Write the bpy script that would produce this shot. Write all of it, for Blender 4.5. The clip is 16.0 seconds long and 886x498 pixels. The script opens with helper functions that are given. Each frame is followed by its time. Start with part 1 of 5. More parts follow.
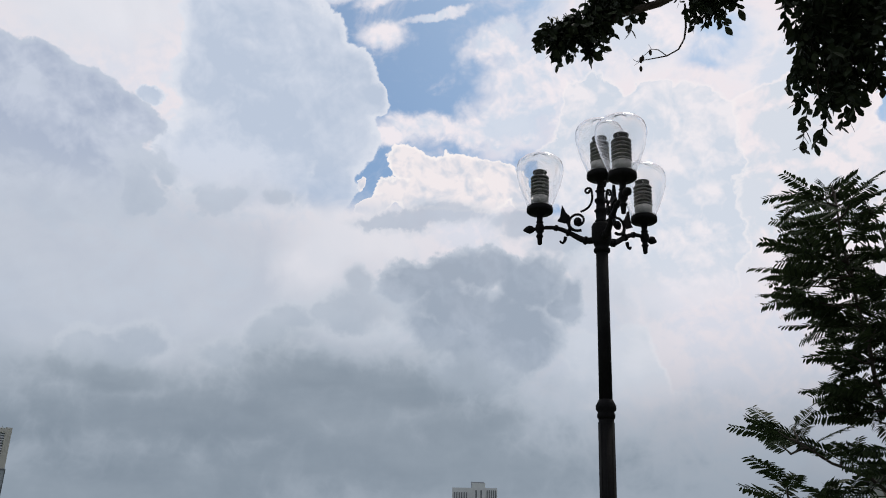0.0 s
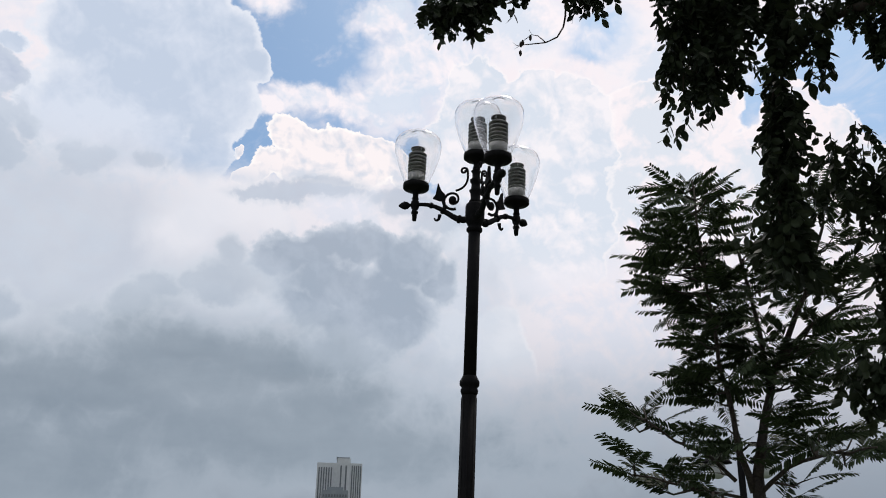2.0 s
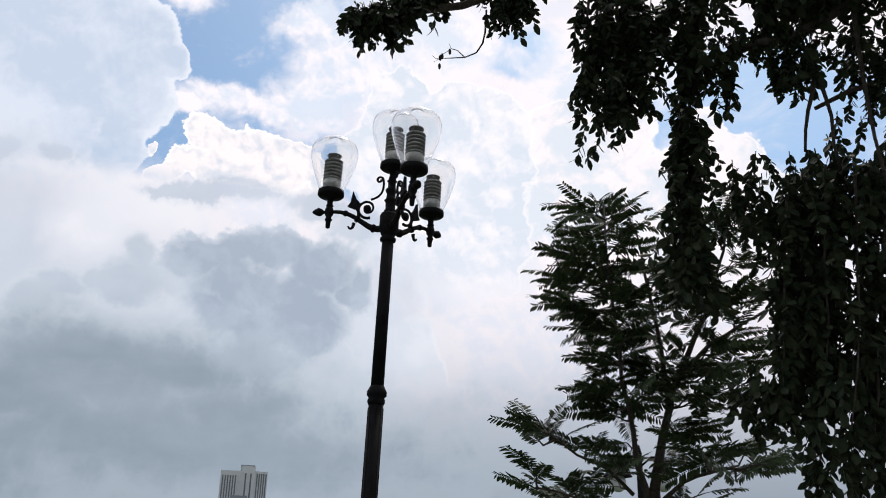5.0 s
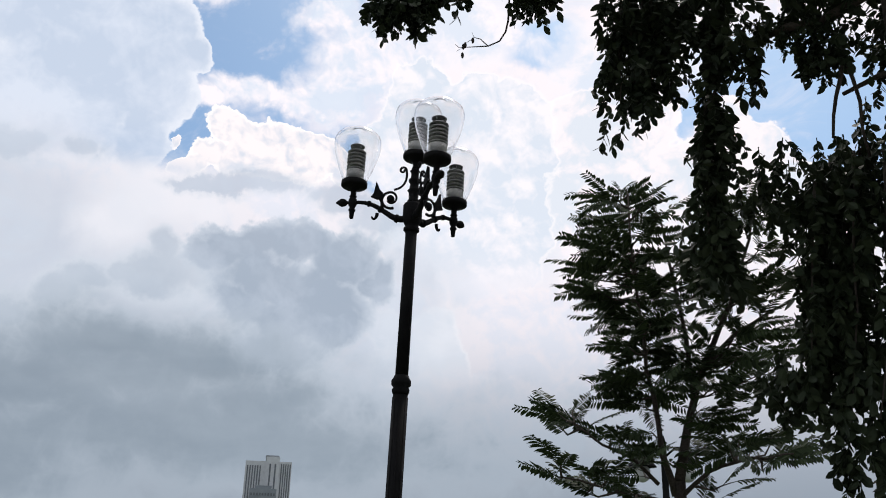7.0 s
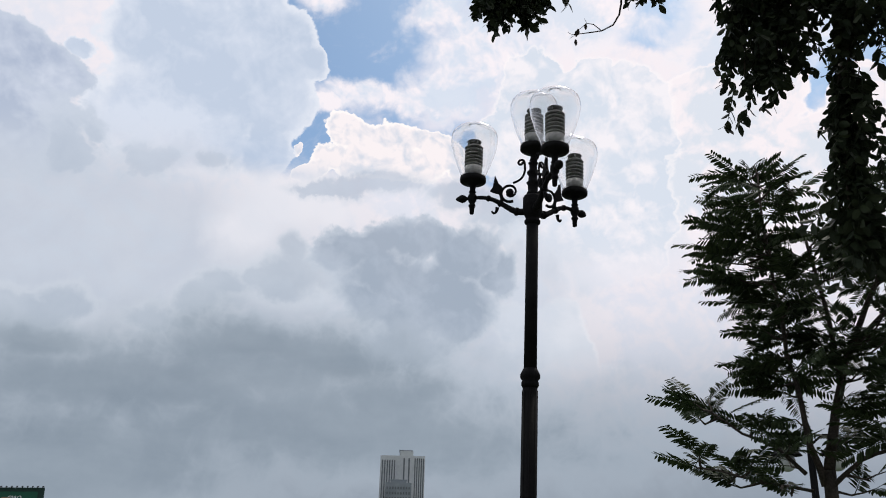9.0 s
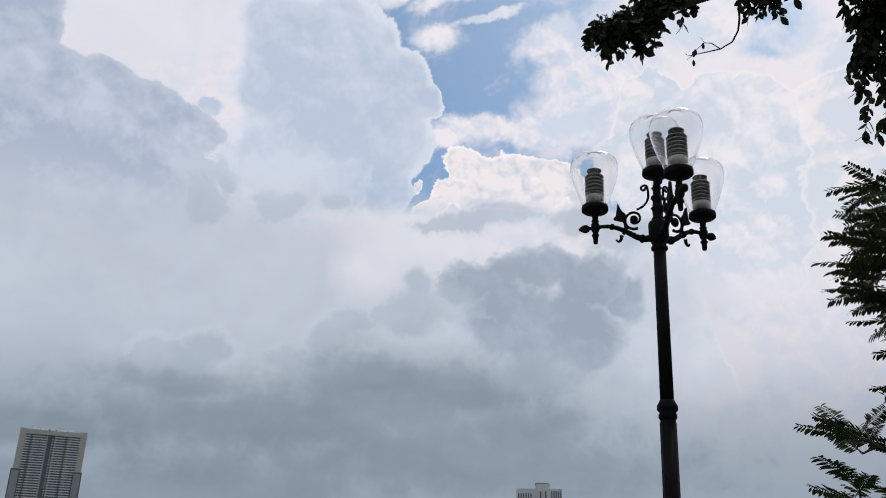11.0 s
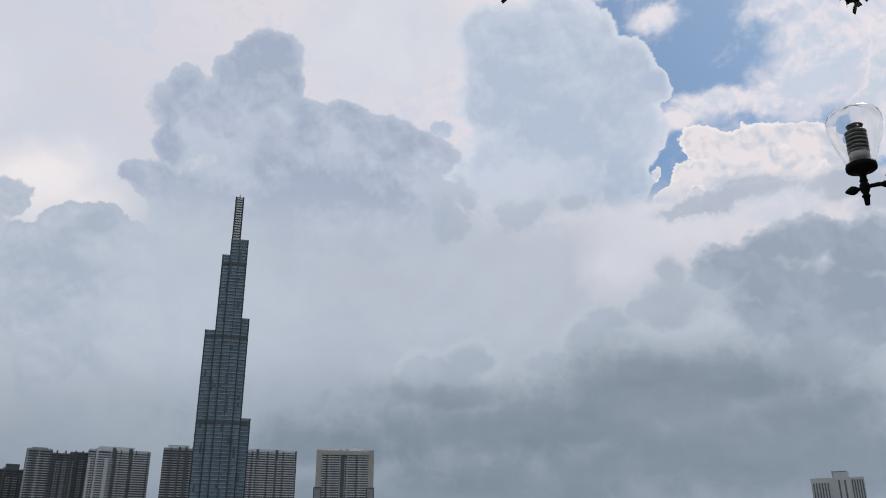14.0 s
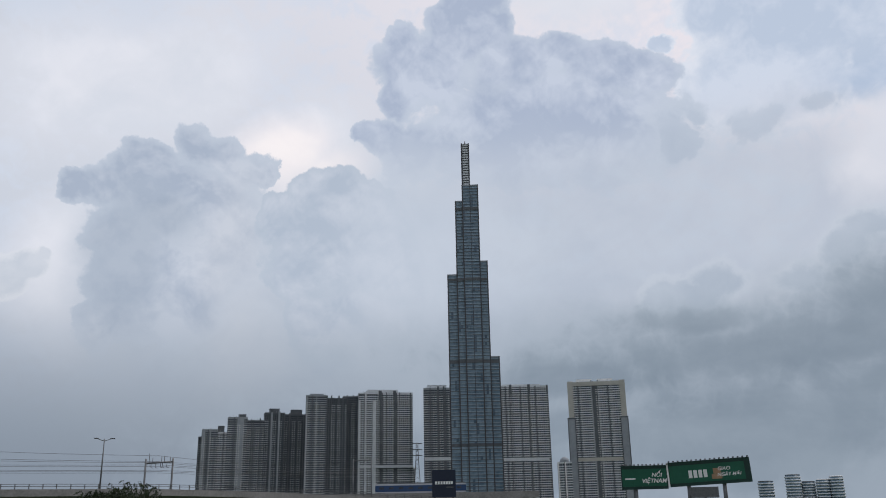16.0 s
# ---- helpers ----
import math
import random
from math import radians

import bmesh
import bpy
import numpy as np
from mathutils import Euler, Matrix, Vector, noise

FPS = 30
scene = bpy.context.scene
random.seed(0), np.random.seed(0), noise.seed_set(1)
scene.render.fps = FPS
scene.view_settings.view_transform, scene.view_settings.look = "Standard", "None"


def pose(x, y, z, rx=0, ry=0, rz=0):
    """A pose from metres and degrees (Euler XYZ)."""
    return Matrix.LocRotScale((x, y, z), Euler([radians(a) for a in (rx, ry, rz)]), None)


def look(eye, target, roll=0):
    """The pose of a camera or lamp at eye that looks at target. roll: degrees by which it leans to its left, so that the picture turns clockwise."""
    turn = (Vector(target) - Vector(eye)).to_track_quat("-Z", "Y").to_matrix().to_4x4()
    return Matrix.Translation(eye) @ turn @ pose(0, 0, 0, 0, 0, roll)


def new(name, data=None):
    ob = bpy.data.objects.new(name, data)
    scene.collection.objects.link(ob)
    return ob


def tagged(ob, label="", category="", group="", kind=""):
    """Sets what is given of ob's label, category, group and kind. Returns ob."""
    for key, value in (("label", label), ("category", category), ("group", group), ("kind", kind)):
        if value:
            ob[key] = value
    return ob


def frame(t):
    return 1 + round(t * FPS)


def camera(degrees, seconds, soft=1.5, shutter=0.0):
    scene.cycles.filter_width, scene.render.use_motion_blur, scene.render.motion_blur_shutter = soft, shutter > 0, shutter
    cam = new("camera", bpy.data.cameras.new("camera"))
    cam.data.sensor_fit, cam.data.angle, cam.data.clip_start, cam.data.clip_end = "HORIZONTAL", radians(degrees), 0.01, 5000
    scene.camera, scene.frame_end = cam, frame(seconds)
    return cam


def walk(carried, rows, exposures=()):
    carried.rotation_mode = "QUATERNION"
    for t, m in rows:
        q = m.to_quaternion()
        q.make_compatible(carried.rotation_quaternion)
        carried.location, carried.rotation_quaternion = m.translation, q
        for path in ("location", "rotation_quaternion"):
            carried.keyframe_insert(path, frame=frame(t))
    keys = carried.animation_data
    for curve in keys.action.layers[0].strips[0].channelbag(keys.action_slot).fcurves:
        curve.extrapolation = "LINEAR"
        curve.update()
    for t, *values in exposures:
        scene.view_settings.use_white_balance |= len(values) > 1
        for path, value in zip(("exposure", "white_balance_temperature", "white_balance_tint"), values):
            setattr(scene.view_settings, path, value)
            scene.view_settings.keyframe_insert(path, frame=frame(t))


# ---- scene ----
# camera: turns in place, hand-held, with a few centimetres of sway
cam = camera(55.34, 16.0, soft=1.0)
TURNS = [
    (0.0, 111.33, -1.06, -0.41),
    (0.5, 111.03, -1.47, -2.80),
    (1.0, 110.73, -1.42, -5.12),
    (1.5, 110.33, -1.17, -7.26),
    (2.0, 109.95, -0.96, -9.25),
    (2.5, 109.80, -0.98, -11.04),
    (3.0, 109.81, -0.81, -12.66),
    (3.5, 110.18, -1.00, -14.15),
    (4.0, 110.70, -1.04, -15.32),
    (6.5, 110.51, -1.52, -15.09),
    (7.0, 110.07, -1.36, -13.86),
    (7.5, 109.82, -1.31, -12.10),
    (8.0, 109.66, -1.39, -9.92),
    (8.5, 109.53, -1.30, -7.51),
    (9.0, 109.40, -1.32, -5.16),
    (11.5, 112.20, -1.18, 6.08),
    (12.0, 112.98, -1.22, 8.43),
    (12.5, 113.23, -1.19, 10.74),
    (13.0, 112.95, -0.92, 13.52),
    (13.5, 112.29, -0.45, 17.22),
    (14.0, 111.33, 0.16, 21.97),
    (14.5, 110.13, 0.74, 27.26),
    (15.0, 108.93, 1.02, 32.18),
    (15.5, 107.85, 1.10, 36.11),
    (16.0, 107.08, 1.04, 38.76),
]
SWAY = [(0.0, 0.0, 0.022), (1.0, 0.006, 0.0), (2.0, 0.03, -0.005), (3.0, 0.037, -0.004), (4.0, 0.058, 0.006), (6.5, 0.05, -0.005),
        (7.5, 0.04, -0.014), (9.0, 0.034, -0.003), (11.5, 0.025, 0.036), (13.0, 0.012, 0.037), (16.0, 0.0, 0.037)]


def sway(t):
    return [float(np.interp(t, [s[0] for s in SWAY], [s[k] for s in SWAY])) for k in (1, 2)]


walk(cam, [(t, pose(sway(t)[0] * 0.98, -sway(t)[0] * 0.19, 1.6 + sway(t)[1], rx, ry, rz)) for t, rx, ry, rz in TURNS],
     exposures=[(0.0, 0.05, 6640, 10), (1.0, 0.11, 6660, 10), (3.0, 0.27, 6680, 10), (4.0, 0.31, 6680, 10), (6.5, 0.31, 6680, 10), (7.5, 0.27, 6680, 10),
                (9.0, 0.18, 6650, 10), (11.5, 0.0, 6550, 10), (12.5, -0.06, 6530, 10), (14.0, -0.08, 6530, 10), (16.0, 0.05, 6530, 10)])


# ---- sky: one world with a clear sky behind layers of cloud ----
def lin(r, g, b):
    return tuple((v / 255 / 12.92) if v <= 10 else (((v / 255) + 0.055) / 1.055) ** 2.4 for v in (r, g, b)) + (1.0,)


SUN_AZ, SUN_EL = 32.0, 58.0
world = bpy.data.worlds.new("sky")
scene.world = world
world.use_nodes = True
wt = world.node_tree
wt.nodes.clear()


def wnode(kind, operation=None):
    n = wt.nodes.new(kind)
    if operation:
        n.operation = operation
    return n


def plug(sock, value):
    if isinstance(value, bpy.types.NodeSocket):
        wt.links.new(value, sock)
    else:
        sock.default_value = value


def wmath(op, a, b=None, c=None, clamp=False):
    n = wnode("ShaderNodeMath", op)
    n.use_clamp = clamp
    for k, v in enumerate((a, b, c)):
        if v is not None:
            plug(n.inputs[k], v)
    return n.outputs[0]


def wmix(fac, a, b):
    n = wnode("ShaderNodeMixRGB")
    for k, v in enumerate((fac, a, b)):
        plug(n.inputs[k], v)
    return n.outputs[0]


def wstep(value, lo, hi):
    """0 at lo, 1 at hi, smooth between."""
    n = wnode("ShaderNodeMapRange")
    n.interpolation_type = "SMOOTHSTEP"
    plug(n.inputs[0], value)
    n.inputs[1].default_value, n.inputs[2].default_value = lo, hi
    return n.outputs[0]


def wnoise(vec, scale, detail, rough=0.55, distort=0.0):
    n = wnode("ShaderNodeTexNoise")
    plug(n.inputs["Vector"], vec)
    for key, v in (("Scale", scale), ("Detail", detail), ("Roughness", rough), ("Distortion", distort)):
        n.inputs[key].default_value = v
    return n


direction = wnode("ShaderNodeTexCoord").outputs["Generated"]
split = wnode("ShaderNodeSeparateXYZ")
plug(split.inputs[0], direction)
azimuth = wmath("MULTIPLY", wmath("ARCTAN2", split.outputs[0], split.outputs[1]), 57.2958)
height = wmath("MULTIPLY", wmath("ARCSINE", split.outputs[2]), 57.2958)
joined = wnode("ShaderNodeCombineXYZ")
plug(joined.inputs[0], azimuth)
plug(joined.inputs[1], height)
angles = joined.outputs[0]


def warped(scale, detail, amount, rough=0.55):
    """The viewing angles, pushed about by noise of that many degrees."""
    n = wnoise(direction, scale, detail, rough)
    s = wnode("ShaderNodeVectorMath", operation="SUBTRACT")
    plug(s.inputs[0], n.outputs["Color"])
    s.inputs[1].default_value = (0.5, 0.5, 0.5)
    m = wnode("ShaderNodeVectorMath", operation="MULTIPLY_ADD")
    plug(m.inputs[0], s.outputs[0])
    m.inputs[1].default_value = (amount, amount, 0)
    plug(m.inputs[2], angles)
    flat = wnode("ShaderNodeVectorMath", operation="MULTIPLY")
    plug(flat.inputs[0], m.outputs[0])
    flat.inputs[1].default_value = (1, 1, 0)
    return flat.outputs[0]


def shifted(shift):
    add = wnode("ShaderNodeVectorMath", "ADD")
    plug(add.inputs[0], direction)
    add.inputs[1].default_value = shift
    return add.outputs[0]


def billows(shift):
    """Rounded heads of cloud at several sizes, about -0.4 (a head's middle) to 0.4 (a crease)."""
    moved = shifted(shift)
    bend = wnoise(moved, 14.0, 3.0)
    bent = wnode("ShaderNodeVectorMath", "MULTIPLY_ADD")
    plug(bent.inputs[0], bend.outputs["Color"])
    bent.inputs[1].default_value = (0.05, 0.05, 0.05)
    plug(bent.inputs[2], moved)
    v = wnode("ShaderNodeTexVoronoi")
    v.normalize = True
    v.inputs["Scale"].default_value, v.inputs["Detail"].default_value, v.inputs["Roughness"].default_value = 24.0, 3.5, 0.6
    plug(v.inputs["Vector"], bent.outputs[0])
    return wmath("MULTIPLY", wmath("SUBTRACT", v.outputs["Distance"], 0.29), 3.0)


# heads of cloud, and how far each slope faces the light above
puffy = billows((0, 0, 0))
relief = wmath("SUBTRACT", billows((0.003, 0.0, 0.009)), puffy)
lumps, lumps_lit = (wnoise(v, 10.0, 2.5, 0.5).outputs["Fac"] for v in (direction, shifted((0.022, 0.0, 0.030))))
swell = wmath("SUBTRACT", lumps, lumps_lit)
crisp, loose = warped(9.0, 8.0, 4.2, 0.6), warped(5.0, 5.0, 6.0, 0.5)
mottle = wnoise(direction, 7.0, 6.0, 0.55, 0.6).outputs["Fac"]
combed = wnode("ShaderNodeMapping")
combed.vector_type = "TEXTURE"
plug(combed.inputs["Vector"], angles)
combed.inputs["Rotation"].default_value, combed.inputs["Scale"].default_value = (0, 0, radians(24)), (5.0, 3.0, 1)
wisps = wnoise(combed.outputs[0], 1.0, 7.0, 0.62, 0.7).outputs["Fac"]
stretch = wnode("ShaderNodeVectorMath", "MULTIPLY")
plug(stretch.inputs[0], angles)
stretch.inputs[1].default_value = (0.05, 0.20, 0)
strata = wnoise(stretch.outputs[0], 1.0, 5.0, 0.5, 0.3).outputs["Fac"]


def mass(space, puffs, blend=0.25):
    """How far outside a heap of puffs (azimuth, height, half width, half height, tilt): 1 at its edge, 0 in the heart of a puff."""
    total = None
    for a, h, w, t, tilt in puffs:
        if abs(tilt) < 9:
            m = wnode("ShaderNodeVectorMath", "MULTIPLY_ADD")
            plug(m.inputs[0], space)
            m.inputs[1].default_value, m.inputs[2].default_value = (1 / w, 1 / t, 0), (-a / w, -h / t, 0)
            v = wnode("ShaderNodeVectorMath", "LENGTH")
            plug(v.inputs[0], m.outputs[0])
            away = v.outputs["Value"]
        else:
            c, s = math.cos(radians(tilt)), math.sin(radians(tilt))
            away = 0.0
            for x, y, size in ((c, s, w), (-s, c, t)):
                d = wnode("ShaderNodeVectorMath", "DOT_PRODUCT")
                plug(d.inputs[0], space)
                d.inputs[1].default_value = (x / size, y / size, 0)
                off = wmath("SUBTRACT", d.outputs["Value"], (a * x + h * y) / size)
                away = wmath("MULTIPLY_ADD", off, off, away)
            away = wmath("SQRT", away)
        total = away if total is None else wmath("SMOOTH_MIN", total, away, blend)
    return total


def edge_of(field, bumps):
    return wmath("MULTIPLY_ADD", puffy, bumps, field)


def heap(under, field, body, rim, shade, soft=0.06, bumps=0.3, rim_width=0.35, strength=1.0, lit=0.5, grain=None, fade=None):
    """Lays one heap of cloud over the colour under it; its foot melts away between the two heights of fade."""
    edge = edge_of(field, bumps)
    cover = wmath("MULTIPLY", wmath("SUBTRACT", 1.0, wstep(edge, 1.0 - soft, 1.0 + soft)), strength)
    if fade:
        cover = wmath("MULTIPLY", cover, wstep(height, *fade))
    light_share = wmath("MULTIPLY_ADD", relief, lit, wmath("MULTIPLY_ADD", swell, 3.0 * min(lit, 1.0), wstep(grain or mottle, 0.30, 0.72)), True)
    inner = wmix(light_share, shade, body)
    colour = wmix(wmath("MULTIPLY", wstep(edge, 1.0 - rim_width, 1.0), 0.85), inner, rim)
    return wmix(cover, under, colour)


clear = wnode("ShaderNodeTexSky")
clear.sky_type, clear.sun_disc = "NISHITA", False
clear.sun_elevation, clear.sun_rotation = radians(SUN_EL), radians(SUN_AZ)
clear.altitude, clear.air_density, clear.dust_density, clear.ozone_density = 10.0, 1.0, 1.6, 1.0

# veil of high cloud: brighter towards the hidden sun, greyer towards the horizon and behind
sunward = wnode("ShaderNodeVectorMath", "DOT_PRODUCT")
plug(sunward.inputs[0], direction)
sunward.inputs[1].default_value = (math.sin(radians(SUN_AZ)) * math.cos(radians(SUN_EL)), math.cos(radians(SUN_AZ)) * math.cos(radians(SUN_EL)), math.sin(radians(SUN_EL)))
toward = sunward.outputs["Value"]
veil = wmix(wstep(toward, 0.30, 0.85), lin(202, 208, 220), lin(233, 227, 234))
veil = wmix(wmath("MULTIPLY", wmath("MULTIPLY_ADD", relief, 2.0, wstep(mottle, 0.42, 0.64), True), 0.55), veil, lin(204, 214, 231))
veil = wmix(wmath("MULTIPLY", wmath("SUBTRACT", 1.0, wstep(height, 0.0, 22.0)), 0.75), veil, lin(166, 177, 193))
# unseen sky behind the viewer, darkened to keep near leaves and iron dark
veil = wmix(wstep(toward, 0.15, -0.6), veil, lin(84, 94, 106))
sky = veil

# holes that show the clear sky
holes = mass(crisp, [(-1.3, 34.8, 13.3, 8.6, -4), (-6.4, 26.3, 6.4, 2.6, -1), (5.7, 26.8, 3.5, 1.8, -7), (9.0, 24.9, 2.3, 1.4, -7), (20.8, 34.0, 3.5, 1.8, -5),
              (-4.0, 26.4, 4.5, 2.2, 6), (37.8, 28.6, 6.5, 4.5, -11), (31.6, 29.4, 2.5, 3.6, -7), (43.1, 25.2, 5.8, 5.7, -12)])
hole = wmath("SUBTRACT", 1.0, wstep(edge_of(holes, 0.35), 0.72, 1.14))
hole = wmath("MULTIPLY", hole, wmath("SUBTRACT", 1.0, wmath("MULTIPLY", wstep(wisps, 0.48, 0.80), 0.6)))
bright_blue = wmix(1.0, clear.outputs[0], (0.074, 0.093, 0.103, 1.0))
bright_blue.node.blend_type = "MULTIPLY"
sky = wmix(hole, sky, bright_blue)

# white streaks across the clear patch, then the fair-weather heaps, white under the sun
streaks = mass(crisp, [(-4.1, 38.2, 3.3, 0.6, 22), (-9.9, 37.1, 2.0, 0.7, 20), (-5.3, 34.9, 1.8, 0.9, -3), (0.5, 29.2, 6.3, 0.8, 4), (-3.8, 28.5, 2.6, 0.6, -1),
                (4.4, 30.1, 2.9, 2.2, -7), (3.8, 35.6, 2.6, 1.0, 13), (6.1, 32.8, 4.0, 2.3, -8), (9.2, 32.2, 3.7, 3.1, -10), (-0.7, 36.7, 2.7, 0.3, 15), (14.5, 35.1,
                5.9, 2.3, -13), (9.6, 35.0, 3.3, 1.7, -11), (26.5, 31.5, 5.3, 3.2, -8)])
sky = heap(sky, streaks, lin(238, 232, 238), lin(233, 231, 238), lin(208, 217, 232), soft=0.5, bumps=0.8, lit=1.8, strength=0.95)
white_b = mass(crisp, [(33.7, 26.5, 2.4, 2.2, -7), (35.5, 25.3, 2.7, 1.8, -8), (31.5, 23.9, 5.5, 2.6, -5), (25.7, 28.1, 5.0, 3.3, -4), (23.9, 24.8, 6.5, 4.1, -3),
                (19.7, 21.5, 6.1, 4.6, 0), (27.7, 20.9, 10.2, 4.1, -4), (38.3, 21.7, 5.0, 3.1, -9)])
sky = heap(sky, white_b, lin(235, 229, 235), lin(241, 235, 239), lin(210, 217, 229), soft=0.05, rim_width=0.12, lit=2.0, fade=(16.0, 22.0))
white_a = mass(crisp, [(11.6, 29.7, 3.2, 3.1, -10), (15.9, 30.5, 2.3, 2.1, -14), (8.9, 27.0, 2.4, 2.2, -7), (13.6, 25.8, 5.5, 4.4, -10), (17.7, 26.8, 4.4, 5.0, -13),
                (13.5, 20.4, 5.2, 4.2, -9), (16.5, 22.1, 5.1, 5.0, -9)])
sky = heap(sky, white_a, lin(232, 230, 237), lin(242, 238, 241), lin(205, 214, 228), soft=0.07, rim_width=0.06, lit=1.5, fade=(15.0, 22.0))
white_c = mass(crisp, [(9.5, 14.6, 1.9, 1.4, -4), (13.3, 14.6, 1.8, 1.7, -5), (14.4, 12.5, 1.2, 2.0, -5), (11.6, 12.2, 3.3, 2.0, -4), (15.8, 10.5, 1.8, 1.5, -5),
                (8.2, 15.2, 0.6, 0.6, -3)])
sky = heap(sky, white_c, lin(218, 222, 232), lin(224, 226, 234), lin(202, 211, 224), soft=0.12, rim_width=0.3, strength=0.75, lit=1.2, fade=(10.0, 13.5))
cauliflower = mass(crisp, [(-0.5, 26.4, 3.1, 1.4, -4), (-2.2, 26.7, 1.9, 1.2, -4), (3.2, 26.7, 2.2, 1.0, -5), (4.4, 26.1, 1.3, 1.2, -5), (-3.9, 25.2, 1.7, 1.0, -3),
                    (-5.2, 24.1, 1.3, 0.7, -1), (0.2, 24.9, 4.5, 1.5, -4), (5.7, 25.1, 0.9, 0.8, -5), (-6.4, 25.8, 0.4, 0.4, -1)])
sky = heap(sky, cauliflower, lin(236, 230, 234), lin(250, 244, 243), lin(204, 210, 223), soft=0.04, bumps=0.38, rim_width=0.22, lit=2.4, fade=(22.8, 24.6))

# the tall grey towers of cloud, far to near
gaps = mass(loose, [(-48.5, 23.0, 6.0, 4.0, 0), (-27.0, 35.0, 7.0, 4.0, 0), (-60.0, 27.0, 10.0, 4.0, 20), (-63.0, 15.0, 4.0, 5.0, 0)])
sky = heap(sky, gaps, lin(224, 226, 235), lin(216, 219, 229), lin(212, 217, 228), soft=0.5, bumps=0.15, strength=0.9, lit=0.3)
glow = mass(loose, [(-46.8, 21.6, 3.6, 1.6, -8), (-50.5, 23.5, 3.4, 2.2, 0)])
sky = heap(sky, glow, lin(250, 243, 243), lin(240, 234, 238), lin(240, 234, 238), soft=0.6, bumps=0.2, strength=0.8, lit=0.2)
tower_a = mass(crisp, [(-17.3, 35.5, 3.9, 2.3, 5), (-13.6, 35.5, 2.8, 2.2, 3), (-10.4, 34.1, 3.0, 2.3, 1), (-8.1, 32.2, 2.7, 2.2, 0), (-6.1, 30.7, 1.9, 1.5, -1),
                (-17.7, 32.1, 3.2, 3.3, 5), (-12.5, 30.1, 6.2, 4.6, 1), (-7.2, 28.3, 2.4, 2.2, -1), (-8.5, 25.4, 2.1, 2.3, 0), (-14.9, 26.6, 6.4, 4.2, 4), (-21.5,
                29.7, 1.1, 0.6, 6)])
sky = heap(sky, tower_a, lin(203, 212, 228), lin(220, 225, 236), lin(184, 197, 217), soft=0.05, bumps=0.28, rim_width=0.3, lit=0.9, fade=(20.0, 27.0))
tower_b = mass(crisp, [(-35.8, 33.6, 2.6, 1.6, 4), (-37.5, 32.2, 2.4, 1.6, 5), (-41.6, 30.6, 1.8, 1.4, 7), (-39.4, 29.0, 4.2, 2.6, 5), (-42.1, 27.4, 1.8, 1.5, 7),
                (-44.7, 25.0, 0.9, 0.8, 7), (-42.9, 24.8, 2.2, 1.5, 7), (-40.7, 23.6, 2.7, 2.2, 4), (-29.6, 29.5, 2.6, 1.7, 1), (-32.6, 29.0, 3.0, 2.2, 3), (-26.2,
                28.3, 3.9, 1.9, -1), (-23.2, 27.9, 2.6, 1.7, -3), (-30.4, 24.4, 10.8, 4.2, 1), (-36.8, 30.9, 3.0, 2.2, 4), (-34.9, 31.5, 2.2, 1.8, 3)])
sky = heap(sky, tower_b, lin(194, 203, 220), lin(190, 200, 216), lin(168, 180, 202), soft=0.08, bumps=0.32, lit=1.0, fade=(17.0, 25.0))
haze = mass(loose, [(-25.0, 17.5, 24.0, 6.5, 0), (-42.0, 10.0, 20.0, 8.0, 0)])
sky = heap(sky, haze, lin(185, 195, 209), lin(188, 198, 212), lin(174, 186, 203), soft=0.5, bumps=0.1, strength=0.75, lit=0.5)
tower_d = mass(crisp, [(-55.8, 23.8, 1.8, 1.5, 5), (-54.1, 23.4, 1.6, 1.5, 5), (-59.1, 22.4, 1.8, 1.3, 7), (-60.1, 21.4, 1.3, 1.2, 7), (-63.2, 19.8, 1.3, 0.9, 7),
                (-63.7, 19.3, 0.8, 0.8, 8), (-61.5, 20.2, 1.8, 1.4, 7), (-52.3, 22.0, 1.9, 1.5, 4), (-50.8, 21.8, 1.0, 1.1, 4), (-56.7, 19.9, 5.5, 2.9, 6), (-60.3,
                17.1, 2.4, 2.1, 4), (-60.3, 14.2, 2.3, 2.1, 4), (-60.4, 11.6, 2.3, 1.7, 3), (-57.1, 15.1, 4.7, 4.7, 4), (-53.5, 17.6, 3.6, 4.1, 4)])
sky = heap(sky, tower_d, lin(194, 202, 216), lin(188, 198, 213), lin(166, 178, 197), soft=0.07, bumps=0.3, rim_width=0.5, lit=1.0, fade=(6.0, 13.0))
flank = mass(loose, [(-60.6, 15.2, 2.6, 4.6, 0), (-58.6, 17.4, 2.6, 2.0, 0)])
sky = heap(sky, flank, lin(160, 173, 190), lin(170, 182, 198), lin(156, 169, 187), soft=0.6, bumps=0.25, strength=0.6, lit=0.2)
sheen = mass(loose, [(-52.6, 15.5, 2.8, 6.0, 0), (-51.6, 10.0, 3.4, 4.0, 0)])
sky = heap(sky, sheen, lin(202, 207, 217), lin(200, 206, 217), lin(196, 203, 215), soft=0.6, bumps=0.15, strength=0.5, lit=0.2)
tower_c = mass(crisp, [(-45.9, 20.7, 2.5, 1.7, 1), (-47.4, 20.4, 1.8, 1.4, 3), (-43.8, 20.5, 1.8, 1.2, 1), (-49.8, 19.4, 1.2, 1.1, 3), (-50.1, 18.4, 1.2, 1.3, 3),
                (-47.4, 17.8, 3.5, 2.6, 1), (-48.8, 15.2, 2.3, 2.2, 1), (-43.8, 17.1, 4.0, 3.7, 0), (-47.9, 12.5, 2.0, 1.9, 1), (-44.9, 11.8, 4.6, 3.0, 0)])
